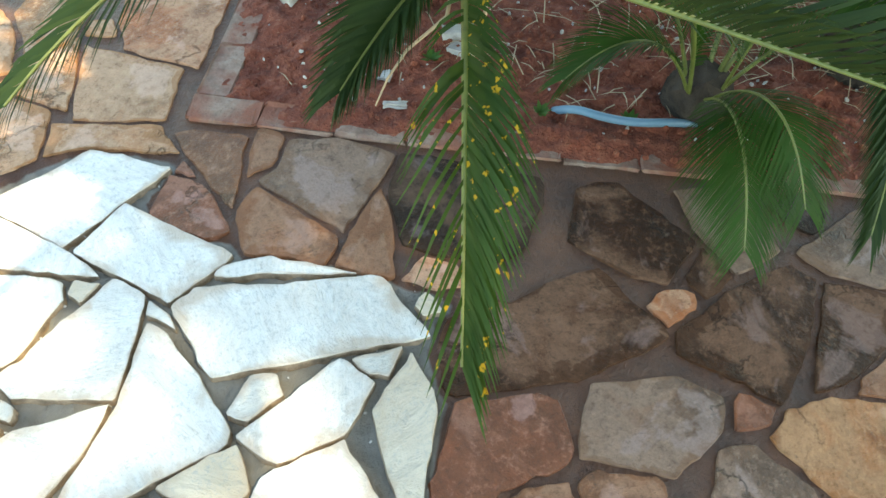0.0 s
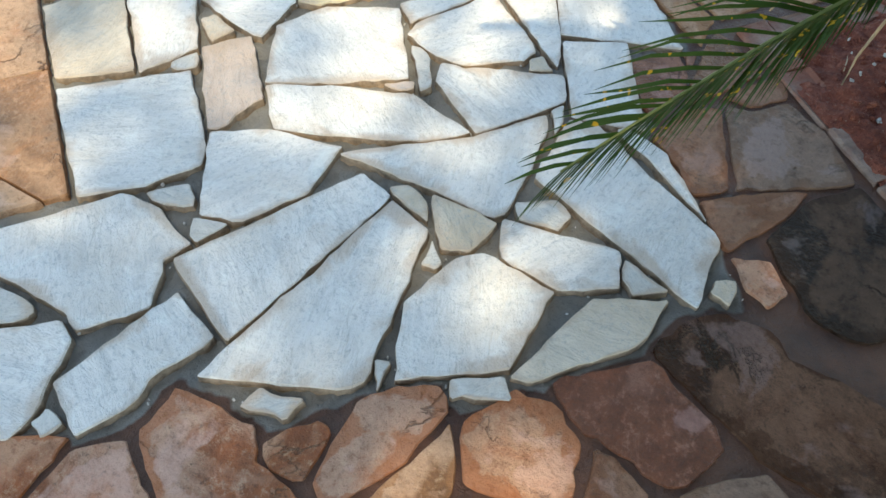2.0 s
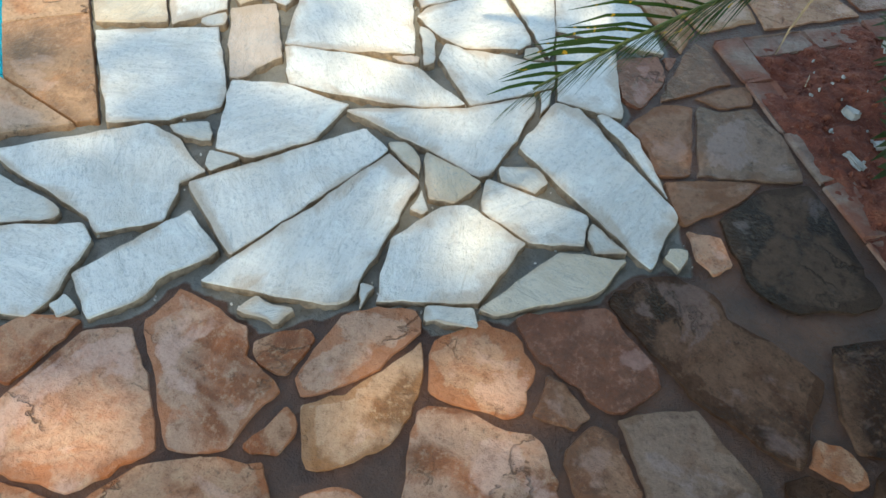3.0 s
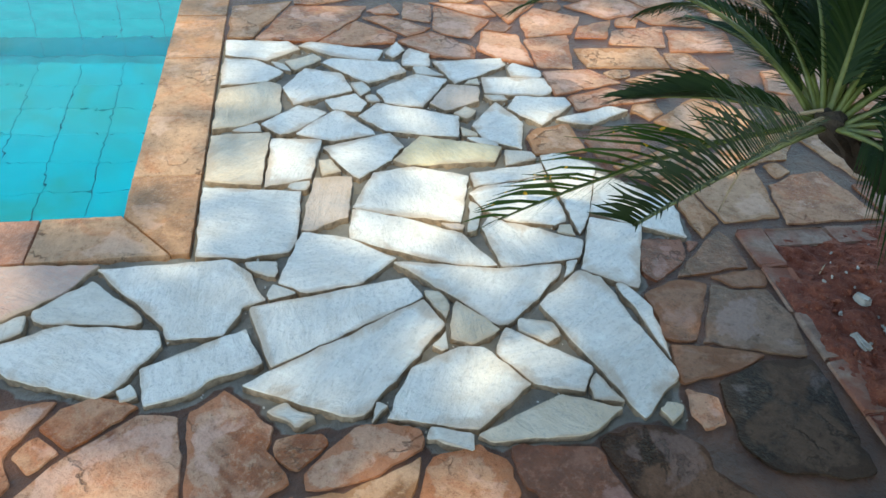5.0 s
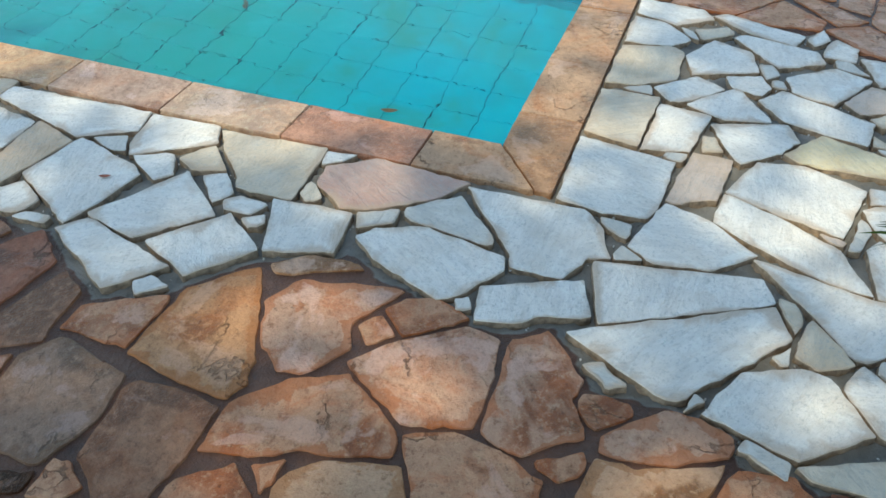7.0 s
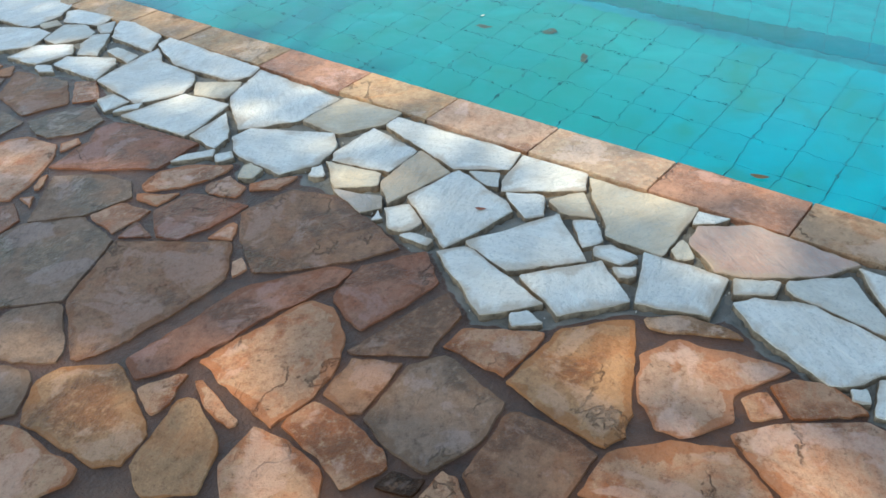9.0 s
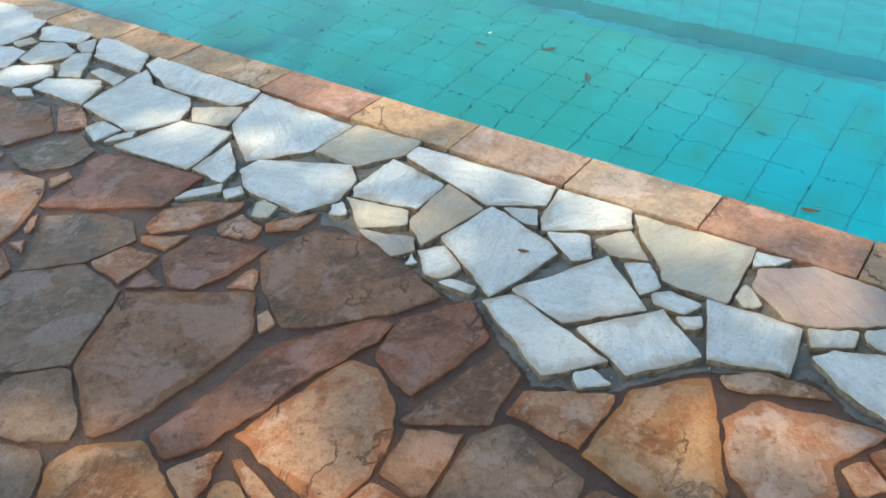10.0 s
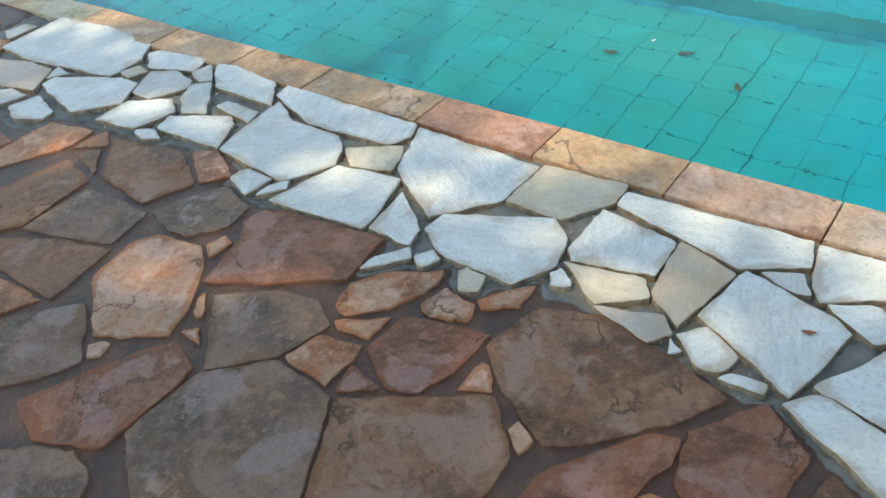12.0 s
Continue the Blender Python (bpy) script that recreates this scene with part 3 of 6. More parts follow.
new_stone("cream", (-1.22, -0.266), (-1.1, -0.232), (-1.22, -0.109), (-1.3, -0.222))
new_stone("grey", (-1.56, -0.261), (-1.51, -0.248), (-1.56, -0.166), (-1.67, -0.219))
new_stone("white", (-1.68, -0.682), (-1.62, -0.664), (-1.6, -0.59), (-1.72, -0.523), (-1.78, -0.594))
new_stone("white", (-1.5, -0.687), (-1.5, -0.647), (-1.6, -0.66), (-1.62, -0.692))
new_stone("white", (-1.74, -0.648), (-1.79, -0.616), (-1.77, -0.676))
new_stone("orange", (-1.79, -0.564), (-1.73, -0.263), (-1.94, -0.193), (-1.92, -0.46))
new_stone("cream", (-2.04, -0.593), (-1.91, -0.488), (-1.96, -0.416), (-2.22, -0.468))
new_stone("pink", (-1.84, -0.663), (-1.79, -0.599), (-1.84, -0.539), (-2.04, -0.604))
new_stone("white", (-2.2, -0.45), (-1.94, -0.389), (-1.95, -0.206), (-2.24, -0.157), (-2.24, -0.403))
new_stone("white", (-1.74, -0.235), (-1.55, -0.123), (-1.58, 0.007), (-2.21, -0.025), (-2.21, -0.111))
new_stone("white", (-2.6, -0.63), (-2.31, -0.643), (-2.23, -0.501), (-2.27, -0.353), (-2.36, -0.28), (-2.72, -0.448), (-2.73, -0.547))
new_stone("white", (-2.2, -0.587), (-2.14, -0.56), (-2.21, -0.498), (-2.23, -0.536))
new_stone("cream", (-2.34, -0.273), (-2.22, -0.101), (-2.23, 0.018), (-2.56, -0.007), (-2.57, -0.271))
new_stone("white", (-2.76, -0.483), (-2.58, -0.278), (-2.57, -0.032), (-3.17, -0), (-3.06, -0.288))
new_stone("white", (-2.72, -0.651), (-2.74, -0.559), (-2.94, -0.408), (-2.91, -0.64))
new_stone("white", (-2.93, -0.655), (-2.93, -0.577), (-3, -0.343), (-3.29, -0.383), (-3.37, -0.694))
new_stone("cream", (-3.24, -0.364), (-3.07, -0.312), (-3.11, -0.188), (-3.14, -0.151), (-3.35, -0.271))
new_stone("white", (-3.42, -0.576), (-3.3, -0.389), (-3.35, -0.293), (-3.44, -0.212), (-3.72, -0.208), (-3.9, -0.111), (-3.88, -0.318), (-3.84, -0.529))
new_stone("white", (-3.63, -0.195), (-3.2, -0.167), (-3.16, -0.074), (-3.2, 0.017), (-3.98, 0.025), (-3.96, -0.07))
new_stone("white", (-3.91, -0.152), (-4.06, 0.022), (-4.38, 0.064), (-4.5, 0.036), (-4.31, -0.14))
new_stone("white", (-3.48, -0.711), (-3.46, -0.584), (-3.61, -0.577), (-3.63, -0.657))
new_stone("white", (-3.36, -0.605), (-3.39, -0.558), (-3.44, -0.624), (-3.44, -0.697))
new_stone("white", (-3.85, -0.53), (-3.94, -0.352), (-4.01, -0.311), (-4.29, -0.439), (-4.25, -0.54))
new_stone("grey", (-3.89, -0.316), (-3.92, -0.224), (-4.14, -0.216), (-4.15, -0.275))
new_stone("grey", (-4.26, -0.392), (-4.14, -0.343), (-4.36, -0.122), (-4.44, -0.184), (-4.38, -0.3))
new_stone("grey", (-4.52, -0.379), (-4.43, -0.221), (-4.47, -0.153), (-4.62, -0.114), (-4.76, -0.181), (-4.66, -0.37))
new_stone("white", (-4.35, -0.59), (-4.29, -0.406), (-4.41, -0.327), (-4.6, -0.442), (-4.6, -0.627))
new_stone("white", (-4.78, -0.639), (-4.61, -0.473), (-4.71, -0.298), (-4.85, -0.295), (-5.2, -0.451), (-5.2, -0.535))
new_stone("white", (-5, -0.812), (-4.85, -0.747), (-4.87, -0.679), (-5.09, -0.614), (-5.14, -0.756))
new_stone("white", (-4.81, -0.155), (-4.55, -0.073), (-4.59, 0.053), (-4.92, 0.016), (-4.96, -0.042))
new_stone("white", (-5.57, -0.392), (-4.93, -0.312), (-4.94, -0.102), (-5.06, 0.046), (-5.5, 0.094), (-5.92, 0.054), (-5.87, -0.367))
new_stone("grey", (-4.42, -0.148), (-4.37, -0.107), (-4.52, 0.016), (-4.55, -0.088))
new_stone("cream", (-4.82, -0.281), (-4.78, -0.184), (-4.88, -0.164), (-4.91, -0.258))
new_stone("grey", (-5.17, -0.394), (-5.3, -0.371), (-5.24, -0.483))
new_stone("white", (-4.23, -0.639), (-4.16, -0.592), (-4.25, -0.553), (-4.33, -0.601))
new_stone("white", (-2.67, -0.7), (-2.71, -0.653), (-2.79, -0.774), (-2.79, -0.829))
new_stone("white", (-2.61, -0.719), (-2.58, -0.657), (-2.63, -0.627), (-2.67, -0.688))
new_stone("cream", (-2.44, -0.751), (-2.38, -0.725), (-2.4, -0.652), (-2.48, -0.648), (-2.49, -0.678))
new_stone("pink", (-5.43, -0.641), (-5.18, -0.596), (-5.31, -0.405), (-5.51, -0.4), (-5.74, -0.47))
new_stone("grey", (-5.21, -0.776), (-5.16, -0.643), (-5.31, -0.635), (-5.37, -0.683))
new_stone("grey", (-5.95, -0.279), (-5.95, -0.095), (-6.06, -0.11), (-6.08, -0.231))
old_stone("red", (1.491, -0.109), (1.476, -0.197), (1.506, -0.245), (1.594, -0.182), (1.643, -0.133), (1.664, -0.046), (1.530, -0.036))
old_stone("red", (1.675, -0.105), (1.720, -0.064), (1.687, -0.056))
old_stone("brown", (1.728, -0.092), (1.586, -0.233), (1.728, -0.217), (1.836, -0.207), (1.840, -0.065), (1.818, -0.010))
old_stone("brown", (1.752, -0.300), (1.850, -0.307), (1.883, -0.244), (1.835, -0.233), (1.696, -0.246))
old_stone("brown", (1.455, -0.416), (1.437, -0.502), (1.527, -0.521), (1.588, -0.409), (1.659, -0.285), (1.572, -0.255), (1.444, -0.312))
old_stone("grey", (1.615, -0.415), (1.549, -0.534), (1.721, -0.590), (1.833, -0.619), (1.867, -0.481), (1.845, -0.332), (1.733, -0.321), (1.687, -0.284))
old_stone("brown", (1.429, -0.654), (1.431, -0.686), (1.569, -0.658), (1.702, -0.609), (1.571, -0.568), (1.446, -0.540))
old_stone("pink", (1.412, -0.792), (1.422, -0.849), (1.480, -0.834), (1.494, -0.753), (1.423, -0.711))
old_stone("dark", (1.512, -0.798), (1.505, -0.918), (1.574, -1.005), (1.752, -1.040), (1.811, -1.028), (1.809, -0.950), (1.844, -0.734), (1.841, -0.645), (1.708, -0.635), (1.532, -0.698))
old_stone("pink", (0.076, -0.813), (0.077, -0.957), (0.100, -0.973), (0.189, -0.992), (0.256, -0.927), (0.315, -0.892), (0.257, -0.795), (0.274, -0.721), (0.148, -0.583), (0.062, -0.651))
old_stone("orange", (0.285, -0.789), (0.309, -0.833), (0.342, -0.855), (0.414, -0.786), (0.400, -0.756), (0.336, -0.754), (0.292, -0.764))
old_stone("pink", (0.367, -0.919), (0.492, -0.905), (0.576, -0.865), (0.652, -0.827), (0.655, -0.772), (0.571, -0.742), (0.496, -0.744), (0.362, -0.872))
old_stone("cream", (0.343, -1.081), (0.412, -1.091), (0.492, -1.077), (0.535, -1.054), (0.582, -1.001), (0.623, -0.945), (0.645, -0.859), (0.543, -0.910), (0.456, -0.946), (0.362, -0.943))
old_stone("orange", (0.637, -0.979), (0.678, -1.018), (0.774, -1.079), (0.817, -1.075), (0.837, -1.030), (0.877, -0.988), (0.865, -0.894), (0.806, -0.839), (0.681, -0.868))
old_stone("red", (0.892, -0.908), (0.904, -0.976), (0.968, -1.053), (1.000, -1.123), (1.034, -1.135), (1.139, -1.101), (1.152, -1.053), (1.122, -0.968), (1.107, -0.880), (0.894, -0.850))
old_stone("brown", (0.840, -1.094), (0.912, -1.145), (0.952, -1.126), (0.929, -1.044), (0.904, -1.013))
old_stone("orange", (0.239, -1.016), (0.289, -1.032), (0.327, -1.001), (0.334, -0.962), (0.322, -0.939), (0.227, -0.999))
old_stone("pink", (0.552, -1.110), (0.513, -1.200), (0.819, -1.307), (0.828, -1.241), (0.826, -1.155), (0.726, -1.083), (0.628, -1.017), (0.598, -1.022))
old_stone("brown", (0.860, -1.299), (0.981, -1.332), (0.987, -1.266), (0.990, -1.192), (0.952, -1.155), (0.878, -1.192))
old_stone("umber", (1.137, -0.920), (1.166, -1.014), (1.216, -1.164), (1.312, -1.316), (1.352, -1.359), (1.523, -1.190), (1.465, -1.080), (1.384, -0.983), (1.391, -0.913), (1.321, -0.836), (1.243, -0.824), (1.131, -0.857))
old_stone("umber", (1.534, -1.251), (1.506, -1.362), (1.650, -1.444), (1.704, -1.380), (1.825, -1.248), (1.787, -1.137), (1.607, -1.120))
old_stone("grey", (1.678, -1.466), (1.635, -1.498), (1.566, -1.542), (1.660, -1.664), (1.723, -1.566), (1.848, -1.519), (1.819, -1.405))
old_stone("orange", (1.383, -1.365), (1.441, -1.428), (1.478, -1.430), (1.480, -1.363), (1.431, -1.318))
old_stone("umber", (1.477, -1.463), (1.549, -1.524), (1.630, -1.464), (1.532, -1.421))
old_stone("umber", (1.308, -1.383), (1.259, -1.506), (1.210, -1.610), (1.389, -1.701), (1.571, -1.745), (1.607, -1.685), (1.514, -1.539), (1.367, -1.385))
old_stone("umber", (1.406, -1.732), (1.250, -1.695), (1.282, -1.766), (1.406, -1.894), (1.550, -1.937), (1.564, -1.769))
old_stone("grey", (1.659, -1.717), (1.601, -1.788), (1.580, -1.932), (1.603, -2.027), (1.904, -2.075), (1.824, -1.896), (1.694, -1.761))
old_stone("grey", (1.079, -1.161), (1.016, -1.160), (1.013, -1.259), (1.002, -1.356), (1.057, -1.411), (1.146, -1.472), (1.203, -1.473), (1.241, -1.371), (1.194, -1.183))
old_stone("red", (1.129, -1.502), (1.153, -1.573), (1.191, -1.591), (1.217, -1.520))
old_stone("yellow", (1.119, -1.580), (1.037, -1.657), (0.997, -1.716), (1.031, -1.847), (1.238, -1.895), (1.234, -1.729), (1.192, -1.628))
old_stone("brown", (1.258, -1.798), (1.262, -1.865), (1.265, -1.934), (1.420, -1.950), (1.301, -1.816))
old_stone("grey", (0.947, -1.436), (0.873, -1.515), (0.962, -1.668), (1.014, -1.644), (1.093, -1.535), (1.070, -1.463))
old_stone("pink", (-0.571, -0.898), (-0.494, -0.960), (-0.427, -0.946), (-0.348, -0.823), (-0.384, -0.745), (-0.293, -0.572), (-0.592, -0.634), (-0.649, -0.746))
old_stone("cream", (-0.676, -0.627), (-0.447, -0.526), (-0.493, -0.510), (-0.607, -0.524), (-0.712, -0.598))
old_stone("orange", (-0.308, -0.793), (-0.254, -0.740), (-0.311, -0.687), (-0.353, -0.741))
old_stone("orange", (-0.227, -0.731), (-0.176, -0.691), (-0.082, -0.610), (-0.184, -0.572), (-0.265, -0.597), (-0.308, -0.655))
old_stone("pink", (-0.234, -0.930), (-0.119, -1.003), (0.006, -0.970), (0.049, -0.956), (0.048, -0.784), (0.028, -0.660), (-0.071, -0.643), (-0.245, -0.777), (-0.325, -0.872))
old_stone("orange", (-0.418, -1.220), (-0.321, -1.157), (-0.259, -1.154), (-0.108, -1.107), (-0.113, -1.060), (-0.199, -0.983), (-0.307, -0.914), (-0.446, -0.983), (-0.549, -1.100), (-0.546, -1.248))
old_stone("yellow", (-0.715, -1.081), (-0.573, -1.089), (-0.546, -1.028), (-0.585, -0.929), (-0.647, -0.807), (-0.738, -0.625), (-0.807, -0.685), (-0.893, -0.781), (-0.893, -0.869), (-0.900, -1.045))
old_stone("orange", (-0.925, -1.032), (-0.919, -0.873), (-0.930, -0.826), (-1.134, -0.945), (-1.135, -1.035))
old_stone("grey", (-0.998, -1.415), (-0.890, -1.416), (-0.842, -1.264), (-0.865, -1.119), (-1.105, -1.066), (-1.169, -1.159), (-1.138, -1.376))
old_stone("brown", (-0.747, -1.400), (-0.678, -1.463), (-0.587, -1.423), (-0.572, -1.250), (-0.573, -1.127), (-0.730, -1.115), (-0.828, -1.137), (-0.807, -1.365))
old_stone("orange", (-0.511, -1.507), (-0.312, -1.416), (-0.369, -1.318), (-0.446, -1.255), (-0.545, -1.337), (-0.561, -1.421))
old_stone("orange", (-0.350, -1.301), (-0.339, -1.263), (-0.338, -1.206), (-0.400, -1.244))
old_stone("cream", (-0.275, -1.415), (0.010, -1.282), (-0.046, -1.182), (-0.076, -1.128), (-0.246, -1.177), (-0.311, -1.232), (-0.318, -1.306))
old_stone("orange", (0.034, -1.273), (0.244, -1.178), (0.249, -1.048), (0.140, -1.008), (0.018, -0.993), (-0.096, -1.040))
old_stone("orange", (-0.849, -1.492), (-0.777, -1.472), (-0.749, -1.432), (-0.816, -1.390), (-0.855, -1.393), (-0.853, -1.469))
old_stone("umber", (-0.876, -1.490), (-0.881, -1.440), (-0.957, -1.467), (-0.965, -1.524))
old_stone("brown", (-2.090, -1.024), (-1.901, -1.122), (-1.827, -1.067), (-1.652, -0.875), (-1.578, -0.749), (-1.716, -0.695), (-2.000, -0.633), (-2.179, -0.696), (-2.222, -0.907))
old_stone("red", (-1.492, -1.099), (-1.393, -1.122), (-1.370, -0.998), (-1.342, -0.818), (-1.481, -0.711), (-1.609, -0.893), (-1.574, -1.058))
old_stone("brown", (-1.339, -1.212), (-1.155, -1.094), (-1.173, -1.028), (-1.183, -0.903), (-1.281, -0.844), (-1.300, -0.924), (-1.362, -1.209))
old_stone("red", (-1.800, -1.658), (-1.734, -1.559), (-1.720, -1.471), (-1.678, -1.214), (-1.610, -1.022), (-1.624, -0.932), (-1.689, -0.952), (-1.865, -1.202), (-1.883, -1.513), (-1.900, -1.626))
old_stone("orange", (-1.461, -1.530), (-1.333, -1.546), (-1.317, -1.402), (-1.341, -1.298), (-1.409, -1.188), (-1.536, -1.105), (-1.617, -1.117), (-1.648, -1.203), (-1.683, -1.393), (-1.701, -1.500))
old_stone("brown", (-1.190, -1.387), (-1.163, -1.366), (-1.192, -1.167), (-1.325, -1.234), (-1.297, -1.376))
old_stone("orange", (-1.145, -1.539), (-1.033, -1.580), (-0.983, -1.467), (-1.031, -1.430), (-1.160, -1.411), (-1.293, -1.417), (-1.305, -1.528))
old_stone("orange", (-1.248, -1.779), (-1.051, -1.654), (-1.121, -1.570), (-1.254, -1.559), (-1.363, -1.577), (-1.342, -1.713))
old_stone("yellow", (-1.431, -1.891), (-1.325, -1.803), (-1.356, -1.746), (-1.405, -1.676), (-1.512, -1.635), (-1.584, -1.611), (-1.622, -1.638), (-1.537, -1.851))
old_stone("orange", (-1.508, -1.610), (-1.428, -1.618), (-1.425, -1.587), (-1.624, -1.550), (-1.641, -1.564))
old_stone("orange", (-1.701, -1.697), (-1.646, -1.714), (-1.640, -1.659), (-1.686, -1.562), (-1.708, -1.577), (-1.759, -1.679))
old_stone("yellow", (-1.620, -1.916), (-1.564, -1.870), (-1.581, -1.807), (-1.616, -1.755), (-1.807, -1.683), (-1.898, -1.659), (-2.028, -1.766), (-2.038, -1.846), (-1.922, -1.953))
old_stone("orange", (-1.726, -2.216), (-1.627, -1.991), (-1.653, -1.948), (-1.935, -1.977), (-1.995, -2.020), (-2.017, -2.088))
old_stone("grey", (-2.189, -1.842), (-2.078, -1.766), (-2.116, -1.715), (-2.317, -1.610), (-2.427, -1.714), (-2.422, -1.788), (-2.350, -1.895))
old_stone("grey", (-2.064, -2.067), (-1.980, -1.947), (-2.046, -1.873), (-2.102, -1.837), (-2.250, -1.897), (-2.161, -2.025))
old_stone("brown", (-2.050, -1.725), (-2.020, -1.716), (-1.979, -1.589), (-1.958, -1.398), (-1.960, -1.207), (-2.102, -1.062), (-2.475, -1.294), (-2.314, -1.582))
old_stone("grey", (-2.337, -1.593), (-2.501, -1.298), (-2.727, -1.276), (-2.899, -1.439), (-2.906, -1.695), (-2.627, -1.870))
old_stone("pink", (-1.946, -1.178), (-1.941, -1.126), (-1.998, -1.097), (-2.003, -1.130))
old_stone("pink", (-2.438, -1.885), (-2.427, -1.836), (-2.474, -1.752), (-2.547, -1.817))
old_stone("red", (-3.117, -1.854), (-2.928, -1.760), (-2.927, -1.565), (-2.940, -1.433), (-3.081, -1.383), (-3.198, -1.591), (-3.293, -1.799))
old_stone("grey", (-3.428, -1.817), (-3.318, -1.692), (-3.272, -1.600), (-3.498, -1.433), (-3.560, -1.498), (-3.712, -1.659))
old_stone("pink", (-3.334, -1.504), (-3.118, -1.376), (-3.173, -1.246), (-3.292, -1.089), (-3.387, -1.021), (-3.580, -1.056), (-3.634, -1.143), (-3.590, -1.327))
old_stone("red", (-2.978, -1.006), (-2.802, -0.890), (-2.819, -0.755), (-2.827, -0.660), (-3.190, -0.707), (-3.333, -0.744), (-3.353, -0.835), (-3.274, -0.914), (-3.222, -1.139))
old_stone("grey", (-2.748, -1.261), (-2.698, -1.081), (-2.811, -1.018), (-2.956, -1.055), (-3.128, -1.170), (-2.900, -1.411))
old_stone("grey", (-3.562, -1.012), (-3.485, -1.001), (-3.394, -0.889), (-3.412, -0.763), (-3.590, -0.714), (-3.669, -0.821), (-3.722, -0.967))
old_stone("brown", (-3.823, -0.950), (-3.739, -0.759), (-3.989, -0.616), (-4.354, -0.697), (-4.144, -0.904))
old_stone("grey", (-3.916, -1.243), (-3.709, -1.177), (-3.753, -0.984), (-4.110, -1.002), (-4.106, -1.290))
old_stone("brown", (-4.218, -1.369), (-4.131, -1.282), (-4.171, -0.966), (-4.403, -0.903), (-4.484, -1.206))
old_stone("orange", (-4.498, -0.826), (-4.519, -0.699), (-4.783, -0.746), (-4.780, -1.035), (-4.664, -1.127))
old_stone("brown", (-3.989, -1.482), (-3.636, -1.478), (-3.679, -1.205), (-3.917, -1.270), (-4.149, -1.391))
old_stone("orange", (-3.740, -1.643), (-3.665, -1.504), (-3.977, -1.511))
old_stone("pink", (-2.677, -1.258), (-2.543, -1.270), (-2.548, -1.102), (-2.692, -1.136), (-2.718, -1.246))
old_stone("red", (-2.379, -1.183), (-2.294, -1.149), (-2.255, -1.042), (-2.246, -0.864), (-2.419, -0.904), (-2.517, -0.941), (-2.525, -1.091))
old_stone("pink", (-2.679, -1.016), (-2.583, -0.921), (-2.523, -0.763), (-2.540, -0.699), (-2.688, -0.793), (-2.765, -0.898), (-2.736, -1.000))
old_stone("pink", (-2.448, -0.886), (-2.338, -0.851), (-2.359, -0.783), (-2.478, -0.762), (-2.498, -0.862))
old_stone("pink", (-2.319, -0.782), (-2.234, -0.719), (-2.240, -0.615), (-2.322, -0.704), (-2.358, -0.752))
old_stone("orange", (-2.655, -1.076), (-2.556, -1.063), (-2.555, -0.960), (-2.691, -1.056))
old_stone("red", (-2.399, -1.200), (-2.520, -1.175), (-2.495, -1.271))
old_stone("pink", (-2.122, -1.044), (-2.145, -1.008), (-2.197, -0.969), (-2.201, -1.083))
old_stone("pink", (-3.002, -1.354), (-3.054, -1.310), (-3.089, -1.345))
old_stone("orange", (-3.105, -1.274), (-3.093, -1.261), (-3.170, -1.181), (-3.164, -1.220))
old_stone("pink", (-3.267, -1.573), (-3.241, -1.551), (-3.258, -1.502), (-3.306, -1.543))
old_stone("pink", (-3.308, -1.039), (-3.300, -0.951), (-3.349, -0.933), (-3.370, -0.997))
old_stone("brown", (-4.341, -0.743), (-4.451, -0.671), (-4.475, -0.842))
old_stone("brown", (-4.194, -0.917), (-4.327, -0.788), (-4.430, -0.851))
old_stone("pink", (-3.723, -0.739), (-3.649, -0.637), (-3.833, -0.536), (-3.927, -0.599))
old_stone("grey", (-2.982, -2.066), (-2.817, -1.923), (-2.880, -1.842), (-2.977, -1.821), (-3.091, -1.870), (-3.187, -1.952))
old_stone("cream", (1.832, 0.288), (1.870, 0.043), (2.083, 0.056), (2.136, 0.373), (1.872, 0.299))
old_stone("cream", (1.894, 0.447), (1.861, 0.323), (2.171, 0.409), (1.921, 0.555))
old_stone("orange", (2.150, 0.255), (2.100, 0.016), (2.470, 0.014), (2.400, 0.331), (2.270, 0.313))
old_stone("cream", (1.740, 0.182), (1.750, -0.036), (1.840, 0.044), (1.799, 0.332), (1.682, 0.308))
old_stone("cream", (1.580, 0.443), (1.670, 0.332), (1.847, 0.369), (1.900, 0.575))
old_stone("cream", (2.043, 0.513), (2.191, 0.426), (2.300, 0.434), (2.420, 0.621), (2.250, 0.644))
old_stone("cream", (2.191, 0.391), (2.202, 0.308), (2.270, 0.342), (2.248, 0.405))
old_stone("red", (-2.650, -2.166), (-2.568, -2.079), (-2.533, -1.864), (-2.603, -1.882), (-2.640, -1.910), (-2.780, -2.060))
old_stone("cream", (0.143, 1.735), (0.322, 2.184), (0.021, 2.120), (0.020, 1.730))
old_stone("orange", (0.439, 1.663), (0.666, 1.950), (0.717, 2.100), (0.324, 2.118), (0.155, 1.700))
old_stone("orange", (0.618, 1.610), (0.820, 1.630), (0.844, 1.729), (0.656, 1.896), (0.462, 1.651))
old_stone("orange", (0.897, 1.705), (0.986, 1.754), (1.026, 1.801), (0.807, 1.965), (0.695, 1.950))
old_stone("orange", (0.779, 1.990), (0.886, 1.992), (0.844, 2.130), (0.724, 2.040))
old_stone("pink", (1.038, 1.876), (1.068, 2.088), (0.932, 2.150), (0.904, 1.930))
old_stone("pink", (1.086, 1.728), (1.210, 1.670), (1.350, 1.880), (1.259, 1.949), (1.091, 2.076), (1.050, 1.790))
